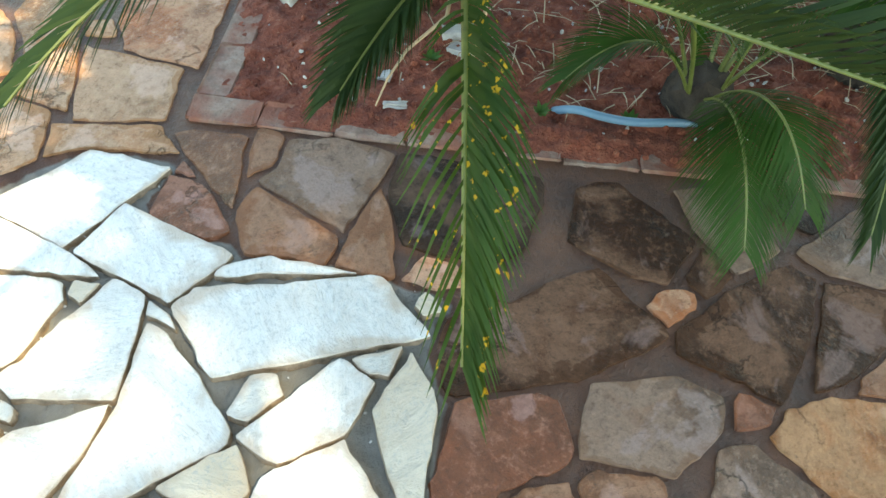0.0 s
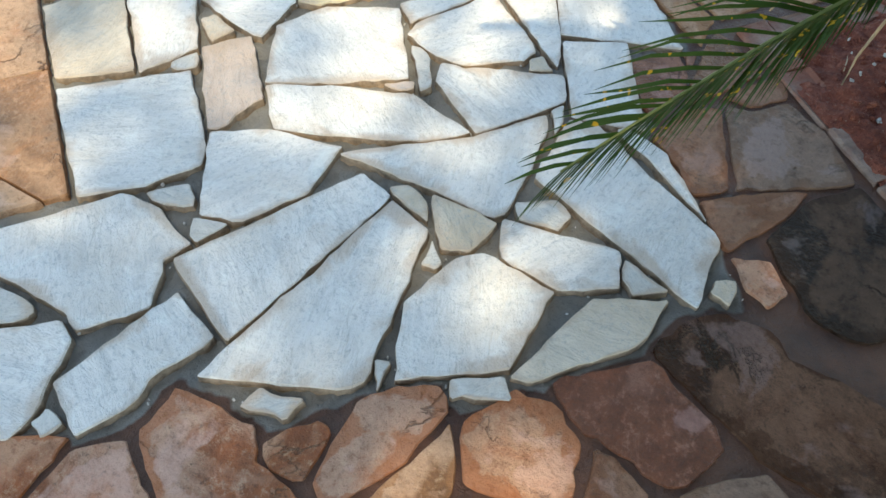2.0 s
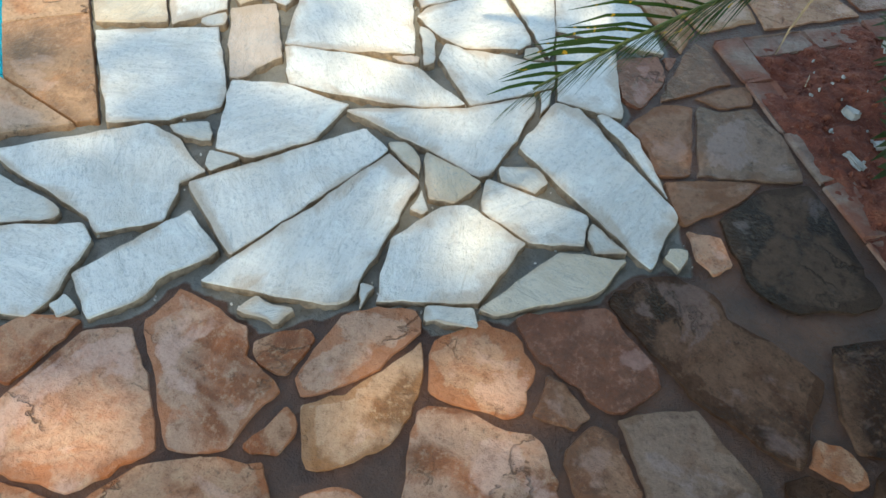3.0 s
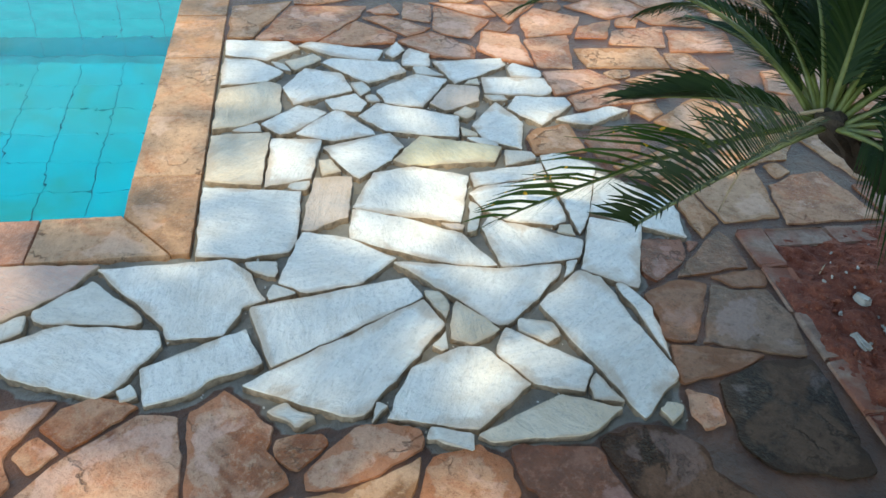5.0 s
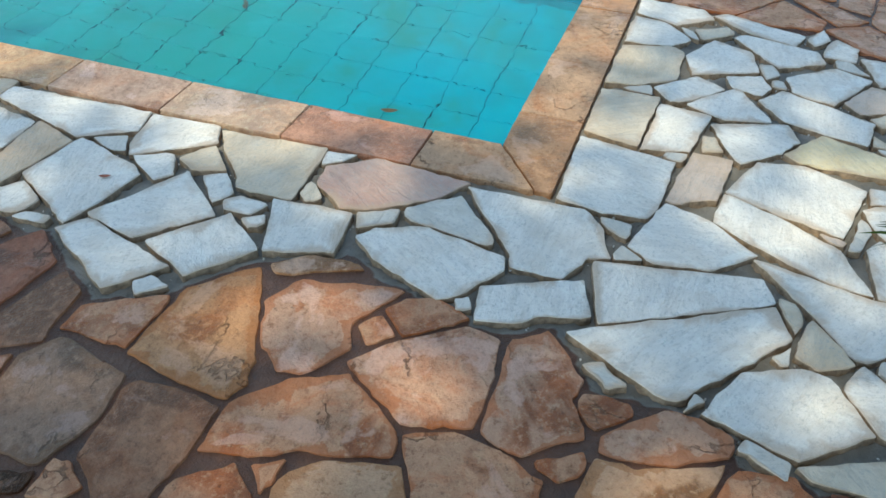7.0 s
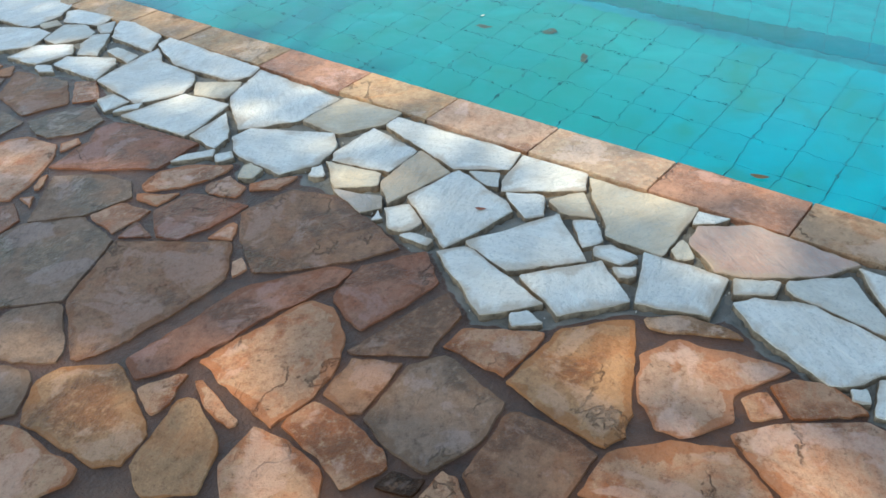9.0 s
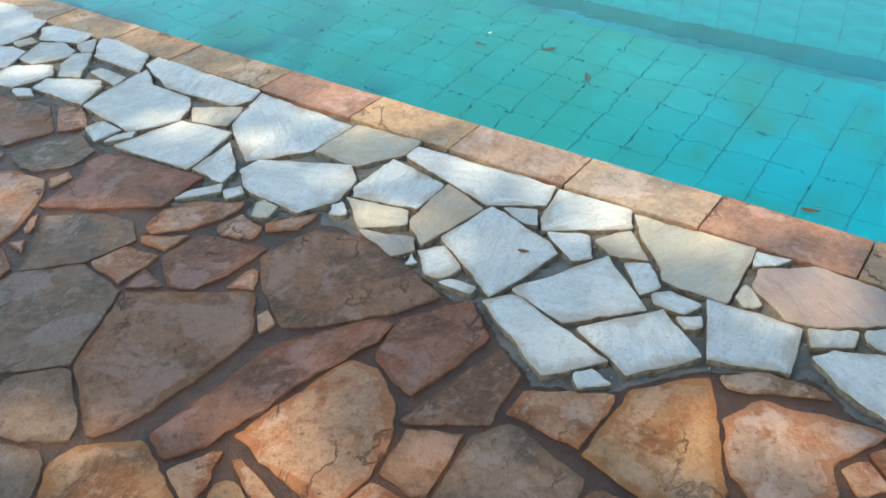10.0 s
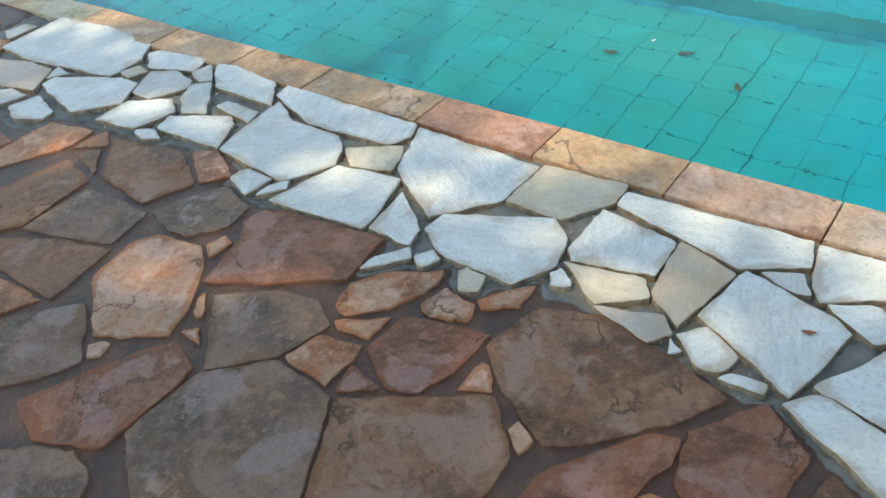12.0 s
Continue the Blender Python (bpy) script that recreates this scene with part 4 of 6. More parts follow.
old_stone("pink", (1.010, 1.470), (1.190, 1.430), (1.210, 1.560), (1.030, 1.750), (0.851, 1.649))
old_stone("pink", (1.319, 1.935), (1.401, 1.947), (1.366, 2.087), (1.070, 2.140))
old_stone("orange", (1.450, 1.842), (1.650, 2.100), (1.380, 2.140))
old_stone("pink", (1.320, 1.430), (1.466, 1.347), (1.460, 1.690), (1.291, 1.746), (1.232, 1.530))
old_stone("pink", (1.510, 1.670), (1.750, 1.700), (1.850, 1.900), (1.630, 2.030), (1.530, 1.900))
old_stone("pink", (1.490, 1.330), (1.649, 1.302), (1.720, 1.670), (1.490, 1.630))
old_stone("cream", (1.725, 1.302), (2.120, 1.270), (2.124, 1.497), (1.720, 1.510))
old_stone("pink", (2.011, 1.874), (2.268, 1.983), (2.119, 2.217), (1.814, 2.060))
old_stone("orange", (1.760, 1.640), (1.920, 1.630), (2.009, 1.849), (1.820, 1.780))
old_stone("pink", (1.920, 1.560), (2.190, 1.510), (2.266, 1.760), (1.980, 1.710))
old_stone("pink", (1.500, 1.040), (1.830, 1.140), (1.718, 1.277), (1.500, 1.270))
old_stone("pink", (1.570, 0.898), (1.939, 0.961), (1.749, 1.089), (1.550, 1.010))
old_stone("cream", (2.190, 0.976), (2.390, 1.180), (2.071, 1.248), (1.870, 1.160))
old_stone("pink", (2.203, 1.452), (2.530, 1.440), (2.580, 1.670), (2.281, 1.709))
old_stone("brown", (-4.260, -2.390), (-3.973, -2.219), (-4.050, -1.890), (-4.379, -1.861), (-4.511, -2.168))
old_stone("brown", (0.669, -1.879), (1.026, -1.926), (0.972, -1.722), (0.920, -1.680), (0.750, -1.570))
old_stone("orange", (1.589, 2.135), (1.788, 2.131), (1.770, 2.400), (1.450, 2.460), (1.330, 2.220), (1.522, 2.145))
old_stone("brown", (-3.000, -2.110), (-3.230, -2.000), (-3.370, -2.250), (-3.210, -2.500), (-2.920, -2.490), (-2.797, -2.231))
old_stone("red", (-0.049, -2.199), (0.174, -2.027), (0.135, -1.745), (-0.128, -1.630), (-0.353, -1.812), (-0.314, -2.098))
old_stone("cream", (1.290, 0.690), (1.290, 0.558), (1.500, 0.558), (1.480, 0.773), (1.340, 0.745))
old_stone("brown", (1.227, -2.277), (1.287, -1.962), (1.040, -1.950), (0.799, -1.970), (0.873, -2.290))
old_stone("brown", (0.421, -1.936), (0.211, -2.030), (0.028, -2.180), (0.158, -2.420), (0.451, -2.420), (0.571, -2.162))
old_stone("brown", (0.681, -1.730), (0.609, -1.452), (0.296, -1.568), (0.330, -1.877), (0.615, -1.978))
old_stone("brown", (-0.161, -1.541), (-0.320, -1.460), (-0.434, -1.520), (-0.468, -1.700), (-0.268, -1.709))
old_stone("cream", (2.360, 0.799), (2.130, 0.967), (1.871, 0.771), (1.991, 0.545), (2.149, 0.611), (2.209, 0.649))
old_stone("brown", (-0.845, -2.080), (-0.900, -2.418), (-0.602, -2.570), (-0.360, -2.340), (-0.510, -2.035))
old_stone("pink", (-3.960, -2.150), (-3.700, -2.290), (-3.534, -1.990), (-3.760, -1.740), (-4.020, -1.900))
old_stone("brown", (-0.573, -1.885), (-0.484, -2.029), (-0.439, -2.110), (-0.343, -2.068), (-0.356, -1.980), (-0.380, -1.800))
old_stone("orange", (-4.710, -1.460), (-4.383, -1.427), (-4.466, -1.246), (-4.513, -1.215), (-4.550, -1.190), (-4.740, -1.160))
old_stone("brown", (-0.856, -1.739), (-0.507, -1.750), (-0.576, -1.530), (-0.644, -1.500), (-0.680, -1.489), (-0.788, -1.500))
old_stone("cream", (1.259, 2.132), (1.320, 2.170), (1.280, 2.250), (1.150, 2.290), (1.137, 2.153), (1.220, 2.140))
old_stone("orange", (1.900, 1.050), (1.950, 0.984), (2.020, 0.998), (1.997, 1.057), (1.970, 1.073))
old_stone("orange", (-1.120, -1.770), (-1.270, -1.960), (-0.975, -2.120), (-0.754, -1.830), (-0.987, -1.694))
old_stone("brown", (-1.390, -2.440), (-1.260, -2.110), (-1.520, -2.050), (-1.630, -2.150), (-1.730, -2.380))
old_stone("brown", (-4.578, -1.828), (-4.250, -1.840), (-4.110, -1.550), (-4.370, -1.451), (-4.650, -1.500))
old_stone("pink", (-2.640, -2.191), (-2.760, -2.210), (-2.839, -2.380), (-2.580, -2.550), (-2.410, -2.250))
old_stone("orange", (0.849, -2.380), (0.810, -2.132), (0.782, -2.005), (0.628, -2.001), (0.602, -2.130), (0.560, -2.370))
old_stone("red", (-1.170, -2.570), (-0.933, -2.460), (-0.897, -2.241), (-1.041, -2.113), (-1.246, -2.144), (-1.327, -2.349))
old_stone("brown", (1.519, 0.628), (1.550, 0.473), (1.708, 0.524), (1.780, 0.704), (1.590, 0.741))
old_stone("pink", (-3.510, -2.010), (-3.410, -2.140), (-3.280, -2.030), (-3.280, -1.900), (-3.390, -1.880), (-3.496, -1.883))
old_stone("cream", (1.800, 0.870), (1.850, 0.787), (1.929, 0.847), (1.930, 0.930), (1.860, 0.922), (1.824, 0.916))
old_stone("pink", (-3.960, -2.241), (-4.009, -2.271), (-4.130, -2.450), (-3.820, -2.540), (-3.786, -2.272), (-3.900, -2.211))
old_stone("umber", (1.330, -2.110), (1.270, -2.220), (1.200, -2.460), (1.550, -2.440), (1.460, -2.180))
old_stone("orange", (2.291, 1.967), (2.253, 1.948), (2.160, 1.900), (2.230, 1.790), (2.500, 1.740), (2.480, 2.030))
old_stone("brown", (-0.310, -2.127), (-0.397, -2.130), (-0.399, -2.200), (-0.385, -2.230), (-0.326, -2.350), (-0.182, -2.239))
old_stone("brown", (0.158, -1.613), (0.149, -1.720), (0.205, -1.800), (0.286, -1.730), (0.274, -1.640))
old_stone("red", (-0.857, -1.640), (-0.895, -1.550), (-0.973, -1.590), (-1.010, -1.640), (-0.966, -1.677), (-0.908, -1.710))
old_stone("orange", (-0.696, -1.800), (-0.768, -1.892), (-0.778, -2.030), (-0.642, -2.027), (-0.558, -1.960), (-0.609, -1.870))
old_stone("red", (0.405, -1.480), (0.395, -1.260), (0.203, -1.270), (0.063, -1.300), (-0.012, -1.497), (0.204, -1.590))
old_stone("pink", (-4.640, -2.040), (-4.840, -2.270), (-4.580, -2.540), (-4.370, -2.330), (-4.510, -2.210))
old_stone("brown", (0.728, -1.520), (0.801, -1.380), (0.687, -1.350), (0.649, -1.340), (0.594, -1.370), (0.623, -1.430))
old_stone("red", (-2.220, -2.010), (-2.460, -1.910), (-2.560, -2.120), (-2.429, -2.218), (-2.233, -2.247))
old_stone("red", (-0.046, -1.550), (-0.024, -1.420), (-0.144, -1.390), (-0.225, -1.430), (-0.187, -1.498), (-0.147, -1.519))
old_stone("dark", (1.850, -1.720), (1.790, -1.670), (1.750, -1.720), (1.730, -1.760), (1.760, -1.790), (1.840, -1.800))
old_stone("brown", (1.749, 1.989), (1.789, 2.050), (1.777, 2.106), (1.712, 2.107), (1.681, 2.030))
old_stone("red", (-4.640, -1.850), (-4.620, -2.020), (-4.560, -2.090), (-4.490, -2.040), (-4.470, -1.990), (-4.460, -1.860))
old_stone("cream", (2.270, 1.420), (2.160, 1.430), (2.147, 1.349), (2.163, 1.255), (2.320, 1.260))
old_stone("orange", (0.427, 2.410), (0.346, 2.210), (0.347, 2.150), (0.395, 2.141), (0.438, 2.140), (0.628, 2.210))
old_stone("orange", (-3.982, -1.846), (-3.904, -1.799), (-3.880, -1.610), (-4.117, -1.624), (-4.200, -1.810), (-4.050, -1.860))
old_stone("pink", (0.573, -1.438), (0.539, -1.310), (0.422, -1.314), (0.427, -1.400), (0.455, -1.479))
old_stone("brown", (1.881, 2.123), (1.920, 2.143), (2.108, 2.240), (1.830, 2.420), (1.811, 2.171))
old_stone("pink", (-2.020, -2.210), (-2.120, -2.100), (-2.180, -2.080), (-2.202, -2.143), (-2.206, -2.273))
old_stone("brown", (1.409, 1.734), (1.450, 1.800), (1.420, 1.840), (1.361, 1.849), (1.310, 1.770))
old_stone("brown", (0.130, -1.585), (0.075, -1.563), (-0.011, -1.600), (0.053, -1.679), (0.129, -1.649))
old_stone("pink", (-3.420, -2.170), (-3.480, -2.091), (-3.550, -2.080), (-3.590, -2.150), (-3.529, -2.272))
old_stone("brown", (-4.130, -1.480), (-4.140, -1.430), (-4.198, -1.386), (-4.249, -1.470), (-4.180, -1.496))
old_stone("brown", (0.256, -1.980), (0.331, -1.940), (0.280, -1.830), (0.185, -1.900), (0.195, -1.960), (0.223, -1.996))
old_stone("pink", (0.438, -1.190), (0.406, -1.150), (0.378, -1.140), (0.317, -1.140), (0.325, -1.210), (0.389, -1.230))
old_stone("brown", (-3.655, -2.261), (-3.640, -2.350), (-3.540, -2.300), (-3.580, -2.240), (-3.620, -2.210))
old_stone("red", (-1.930, -2.220), (-2.070, -2.254), (-2.098, -2.264), (-2.209, -2.300), (-2.210, -2.540), (-1.850, -2.460))
old_stone("orange", (-3.600, -1.879), (-3.522, -1.878), (-3.510, -1.810), (-3.550, -1.780), (-3.600, -1.751), (-3.660, -1.810))
old_stone("cream", (1.910, 1.260), (1.851, 1.266), (1.790, 1.240), (1.825, 1.186), (1.870, 1.190), (1.899, 1.201))
old_stone("orange", (2.130, 2.340), (2.220, 2.120), (2.270, 2.031), (2.450, 2.050), (2.470, 2.350))
old_stone("orange", (2.163, 1.848), (2.099, 1.884), (2.050, 1.860), (2.020, 1.780), (2.119, 1.761))
old_stone("brown", (0.039, -2.550), (0.070, -2.311), (-0.036, -2.230), (-0.109, -2.204), (-0.179, -2.270), (-0.280, -2.490))


def within(x, y, outline):
    """Whether a point of the plan lies on a stone."""
    odd = False
    for (ax, ay), (bx, by) in zip(outline, outline[1:] + outline[:1]):
        if (ay > y) != (by > y) and x < (bx - ax) * (y - ay) / (by - ay) + ax:
            odd = not odd
    return odd


def cut(poly, mx, my, nx, ny):
    """The part of a convex outline behind the line through (mx, my) with that normal."""
    out = []
    for (ax, ay), (bx, by) in zip(poly, poly[1:] + poly[:1]):
        da, db = (ax - mx) * nx + (ay - my) * ny, (bx - mx) * nx + (by - my) * ny
        if da <= 0:
            out.append((ax, ay))
        if da * db < 0:
            k = da / (da - db)
            out.append((ax + (bx - ax) * k, ay + (by - ay) * k))
    return out


def free_spot(x, y):
    if POOL_X0 - 0.3 < x < 0.03 and -0.03 < y < POOL_Y1 + 0.3:
        return False
    return not (x > BED_X - 0.12 and y < BED_Y + 0.02)


def fill_old_paving(pitch, start):
    """Irregular stones over the rest of the old paving, fitted between those already laid."""
    rng = random.Random(start)
    far = {}
    half, loose = pitch * 1.1, pitch * 0.39
    seeds = [(x + rng.uniform(-loose, loose), y + rng.uniform(-loose, loose)) for x in np.arange(-8.5, 5.0, pitch) for y in np.arange(-3.6, 4.8, pitch)]
    laid = [list(o) for _, o in STONES]
    spots = np.array(seeds)
    mids = [(sum(p[0] for p in o) / len(o), sum(p[1] for p in o) / len(o), max(math.dist(p, o[0]) for p in o)) for o in laid]
    for i, (sx, sy) in enumerate(seeds):
        apart = np.hypot(spots[:, 0] - sx, spots[:, 1] - sy)
        near = spots[(apart > 0) & (apart < 2.8 * pitch)].tolist()
        poly = [(sx - half, sy - half), (sx + half, sy - half), (sx + half, sy + half), (sx - half, sy + half)]
        for x, y in near:
            d = math.hypot(x - sx, y - sy)
            k = 0.5 - 0.013 / d
            poly = cut(poly, sx + (x - sx) * k, sy + (y - sy) * k, x - sx, y - sy)
        if len(poly) < 3:
            continue
        probes = poly + [(sx, sy)] + [((x + sx) / 2, (y + sy) / 2) for x, y in poly]
        if not all(free_spot(*p) for p in probes):
            continue
        close = [o for o, (mx, my, r) in zip(laid, mids) if math.hypot(mx - sx, my - sy) < r + 0.6]
        if any(within(*p, o) for o in close for p in probes) or any(within(*p, poly) for o in close for p in o):
            continue
        tone = rng.choice(("orange", "pink", "brown", "cream", "red", "pink"))
        old_stone(tone, *poly)
        if sx < -4.8 or sx > 2.6 or sy < -2.5 or sy > 2.3:
            far.setdefault(tone, []).append(scene.collection.objects[-1])
    for tone, some in far.items():
        bm = bmesh.new()
        for ob in some:
            ob.data.transform(Matrix.Translation(ob.location))
            bm.from_mesh(ob.data)
            bpy.data.objects.remove(ob)
        tagged(part("far_stones", bm, BROWN[tone], pavement_old), kind="stuff")


fill_old_paving(0.36, 4)
fill_old_paving(0.17, 6)


def mortar_bed():
    """One sheet of mortar under all stones: deep grey joints between the new ones, flush dark joints between the old."""
    step = 0.022
    xs, ys = np.arange(-9.3, 6.0 + step, step), np.arange(-4.0, 5.0 + step, step)
    gx, gy = np.meshgrid(xs, ys)
    near = {"new": np.full(gx.shape, 9.0), "old": np.full(gx.shape, 9.0)}
    for kind, o in STONES:
        pts = np.array(o)
        (x0, y0), (x1, y1) = pts.min(0) - 0.35, pts.max(0) + 0.35
        i0, i1 = np.searchsorted(ys, [y0, y1])
        j0, j1 = np.searchsorted(xs, [x0, x1])
        sx, sy = gx[i0:i1, j0:j1], gy[i0:i1, j0:j1]
        best = np.full(sx.shape, 9.0)
        side = np.ones(sx.shape)
        for (ax, ay), (bx, by) in zip(o, o[1:] + o[:1]):
            dx, dy = bx - ax, by - ay
            k = np.clip(((sx - ax) * dx + (sy - ay) * dy) / (dx * dx + dy * dy + 1e-9), 0, 1)
            best = np.minimum(best, np.hypot(sx - ax - k * dx, sy - ay - k * dy))
            cross = ((ay > sy) != (by > sy)) & (sx < dx * (sy - ay) / (dy if abs(dy) > 1e-9 else 1e-9) + ax)
            side = np.where(cross, -side, side)
        view = near[kind][i0:i1, j0:j1]
        np.minimum(view, best * side, out=view)
    fresh = 1 / (1 + np.exp(np.clip((near["new"] - near["old"] + 0.0) * 60, -30, 30)))
    rng = np.random.default_rng(3)
    z = -0.005 - 0.014 * fresh + rng.uniform(-0.001, 0.001, gx.shape) + fresh * rng.uniform(-0.009, 0.008, gx.shape)
    rows, cols = gx.shape
    ok = lambda x, y: not (POOL_X0 < x < -0.1 and 0.1 < y < POOL_Y1) and not (x > BED_X - 0.05 and y < BED_Y - 0.08)
    faces = [(i * cols + j, i * cols + j + 1, i * cols + cols + j + 1, i * cols + cols + j)
             for i in range(rows - 1) for j in range(cols - 1) if ok(xs[j] + step / 2, ys[i] + step / 2)]
    ob = mesh_object("mortar", np.stack([gx, gy, z], -1).reshape(-1, 3), faces, MORTAR, pavement_new, smooth=True)
    data = ob.data.attributes.new("fresh", "FLOAT", "POINT")
    data.data.foreach_set("value", fresh.ravel().astype(np.float32))


mortar_bed()


def chips_in_joints():
    """Splinters of the white stone left in the fresh mortar."""
    rng = random.Random(14)
    fresh = [list(o) for kind, o in STONES if kind == "new"]
    bm = bmesh.new()
    made = 0
    while made < 170:
        o = rng.choice(fresh)
        (ax, ay), (bx, by) = rng.choice(list(zip(o, o[1:] + o[:1])))
        k, off = rng.random(), rng.uniform(0.008, 0.03)
        d = math.hypot(bx - ax, by - ay) + 1e-6
        x, y = ax + (bx - ax) * k + (by - ay) / d * off, ay + (by - ay) * k - (bx - ax) / d * off
        if not free_spot(x, y) or any(within(x, y, list(q)) for _, q in STONES):
            continue
        r = rng.uniform(0.002, 0.006)
        m = Matrix.LocRotScale((x, y, -0.009), Euler((rng.uniform(0, 6), rng.uniform(0, 6), rng.uniform(0, 6))), (r, r * rng.uniform(0.5, 1), r * 0.5))
        bmesh.ops.create_icosphere(bm, subdivisions=1, radius=1, matrix=m)
        made += 1
    tagged(part("stone_chips", bm, WHITE["grey"], None), "pale stone chips lying in the fresh mortar joints", "chips", kind="stuff")


chips_in_joints()


# ---- pool ----
pool = tagged(new("pool"), "swimming pool with turquoise tiled basin and stone coping", "pool", kind="structure")
LOW = POOL_Z - 0.01
bm = bmesh.new()
box(bm, POOL_X0, POOL_Y0 - 0.02, LOW - 0.1, POOL_X1 + 0.02, POOL_Y1 + 0.02, LOW)
box(bm, POOL_X0, POOL_Y0 - 0.12, LOW, POOL_X1, POOL_Y0, -0.036)
box(bm, POOL_X0, POOL_Y1, LOW, POOL_X1, POOL_Y1 + 0.12, -0.036)
box(bm, POOL_X1, POOL_Y0 - 0.12, LOW, POOL_X1 + 0.12, POOL_Y1 + 0.12, -0.036)
box(bm, POOL_X0 - 0.12, POOL_Y0 - 0.12, LOW, POOL_X0, POOL_Y1 + 0.12, -0.036)
part("basin", bm, GROUT, pool, "turquoise grout bed of the basin")
SIZE = 0.25


def tile_mesh(w, d, material=TILE):
    bm = bmesh.new()
    box(bm, -w / 2, -d / 2, -0.008, w / 2, d / 2, 0.0)
    me = bpy.data.meshes.new("pool_tile")
    bm.to_mesh(me)
    bm.free()
    me.materials.append(material)
    return me


def lay_tile(me, m):
    ob = new("pool_tile", me)
    ob.parent = pool
    ob.matrix_basis = m


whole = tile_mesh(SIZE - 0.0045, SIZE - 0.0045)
pale = tile_mesh(SIZE - 0.0045, SIZE - 0.0045, SUNLIT_TILE)
rng = random.Random(5)
across = int((POOL_Y1 - POOL_Y0) / SIZE + 0.5)
rest = bmesh.new()
for i in range(int((POOL_X1 - POOL_X0) / SIZE)):
    for j in range(across):
        x, y = POOL_X1 - SIZE * (i + 0.5), POOL_Y0 + 0.02 + SIZE * (j + 0.5)
        if i < 20:
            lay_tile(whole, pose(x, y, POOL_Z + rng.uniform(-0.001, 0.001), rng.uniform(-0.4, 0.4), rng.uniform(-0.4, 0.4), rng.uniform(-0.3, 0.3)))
        else:
            box(rest, x - 0.1215, y - 0.1215, POOL_Z - 0.008, x + 0.1215, y + 0.1215, POOL_Z)
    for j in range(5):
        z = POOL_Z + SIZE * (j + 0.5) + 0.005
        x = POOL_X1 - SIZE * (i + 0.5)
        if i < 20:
            # painted sunlight from the second row up; the bottom row stays a darker band
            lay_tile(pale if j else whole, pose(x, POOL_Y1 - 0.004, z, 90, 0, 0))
        else:
            box(rest, x - 0.1215, POOL_Y1 - 0.008, z - 0.1215, x + 0.1215, POOL_Y1 + 0.004, z + 0.1215)
        box(rest, x - 0.1215, POOL_Y0 - 0.002, z - 0.1215, x + 0.1215, POOL_Y0 + 0.008, z + 0.1215)
for j in range(across):
    for k in range(5):
        y, z = POOL_Y0 + 0.02 + SIZE * (j + 0.5), POOL_Z + SIZE * (k + 0.5) + 0.005
        box(rest, POOL_X1 - 0.008, y - 0.1215, z - 0.1215, POOL_X1 + 0.002, y + 0.1215, z + 0.1215)
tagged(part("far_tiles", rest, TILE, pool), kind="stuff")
n, long = 40, POOL_X1 - POOL_X0
water = mesh_object("water", [(POOL_X0 + long * i / n, POOL_Y0 + (POOL_Y1 - POOL_Y0) * j / n, -0.055) for j in range(n + 1) for i in range(n + 1)],
                    [(j * (n + 1) + i, j * (n + 1) + i + 1, (j + 1) * (n + 1) + i + 1, (j + 1) * (n + 1) + i) for j in range(n) for i in range(n)], WATER, pool, True)
tagged(water, "clear turquoise pool water")
water.visible_shadow = False


def coping(tone, *outline):
    flagstone("coping_stone", outline, 0.004, 0.042, 0.003, 0.003, COPING[tone], pool, int(abs(outline[0][0] + 7 * outline[0][1]) * 100), 0.0012)


for x0, x1, tone in ((-1.03, -0.518, "red"), (-1.56, -1.035, "pink"), (-2.095, -1.565, "pocked"), (-2.64, -2.1, "gold"),
                     (-3.22, -2.645, "red"), (-3.9, -3.225, "gold"), (-4.43, -3.905, "brown"), (-5.06, -4.435, "gold"),
                     (-5.77, -5.065, "gold"), (-6.4, -5.775, "cream"), (-7.0, -6.405, "gold"), (-7.6, -7.005, "pink"), (-8.3, -7.605, "pink"), (-9.2, -8.305, "gold")):
    coping(tone, (x0, 0.028), (x1, 0.028), (x1, 0.262), (x0, 0.262))
coping("stained", (-0.513, 0.028), (-0.066, 0.028), (-0.25, 0.26), (-0.513, 0.262))
coping("tan", (-0.06, 0.03), (-0.003, 0.03), (-0.003, 0.5), (-0.25, 0.5), (-0.245, 0.264))
for y0, y1, tone in ((0.505, 0.997, "stained"), (1.002, 1.497, "stained"), (1.502, 1.997, "tan"), (2.002, 2.5, "tan"), (2.505, 3.12, "tan")):
    coping(tone, (-0.25, y0), (-0.003, y0), (-0.003, y1), (-0.25, y1))
x = -9.2
while x < -0.3:
    coping("tan", (x, POOL_Y1 - 0.005), (min(x + 0.5, -0.256), POOL_Y1 - 0.005), (min(x + 0.5, -0.256), POOL_Y1 + 0.25), (x, POOL_Y1 + 0.25))
    x += 0.505

# ---- planting bed ----
bed = tagged(new("planting_bed"), "planting bed of bare red soil behind an old brick edge", "planting bed", kind="structure")


def soil_height(x, y):
    edge = min(x - BED_X, BED_Y - 0.1 - y)
    rough = 0.03 * noise.noise((x * 3, y * 3, 0)) + 0.022 * noise.noise((x * 11, y * 11, 5)) + 0.011 * noise.noise((x * 30, y * 30, 9)) + 0.006 * noise.noise((x * 70, y * 70, 2))
    return 0.011 + (0.06 * min(0.33, edge) if edge > 0 else 0.13 * edge) + rough * min(1, max(0.25, 1 + edge * 8))


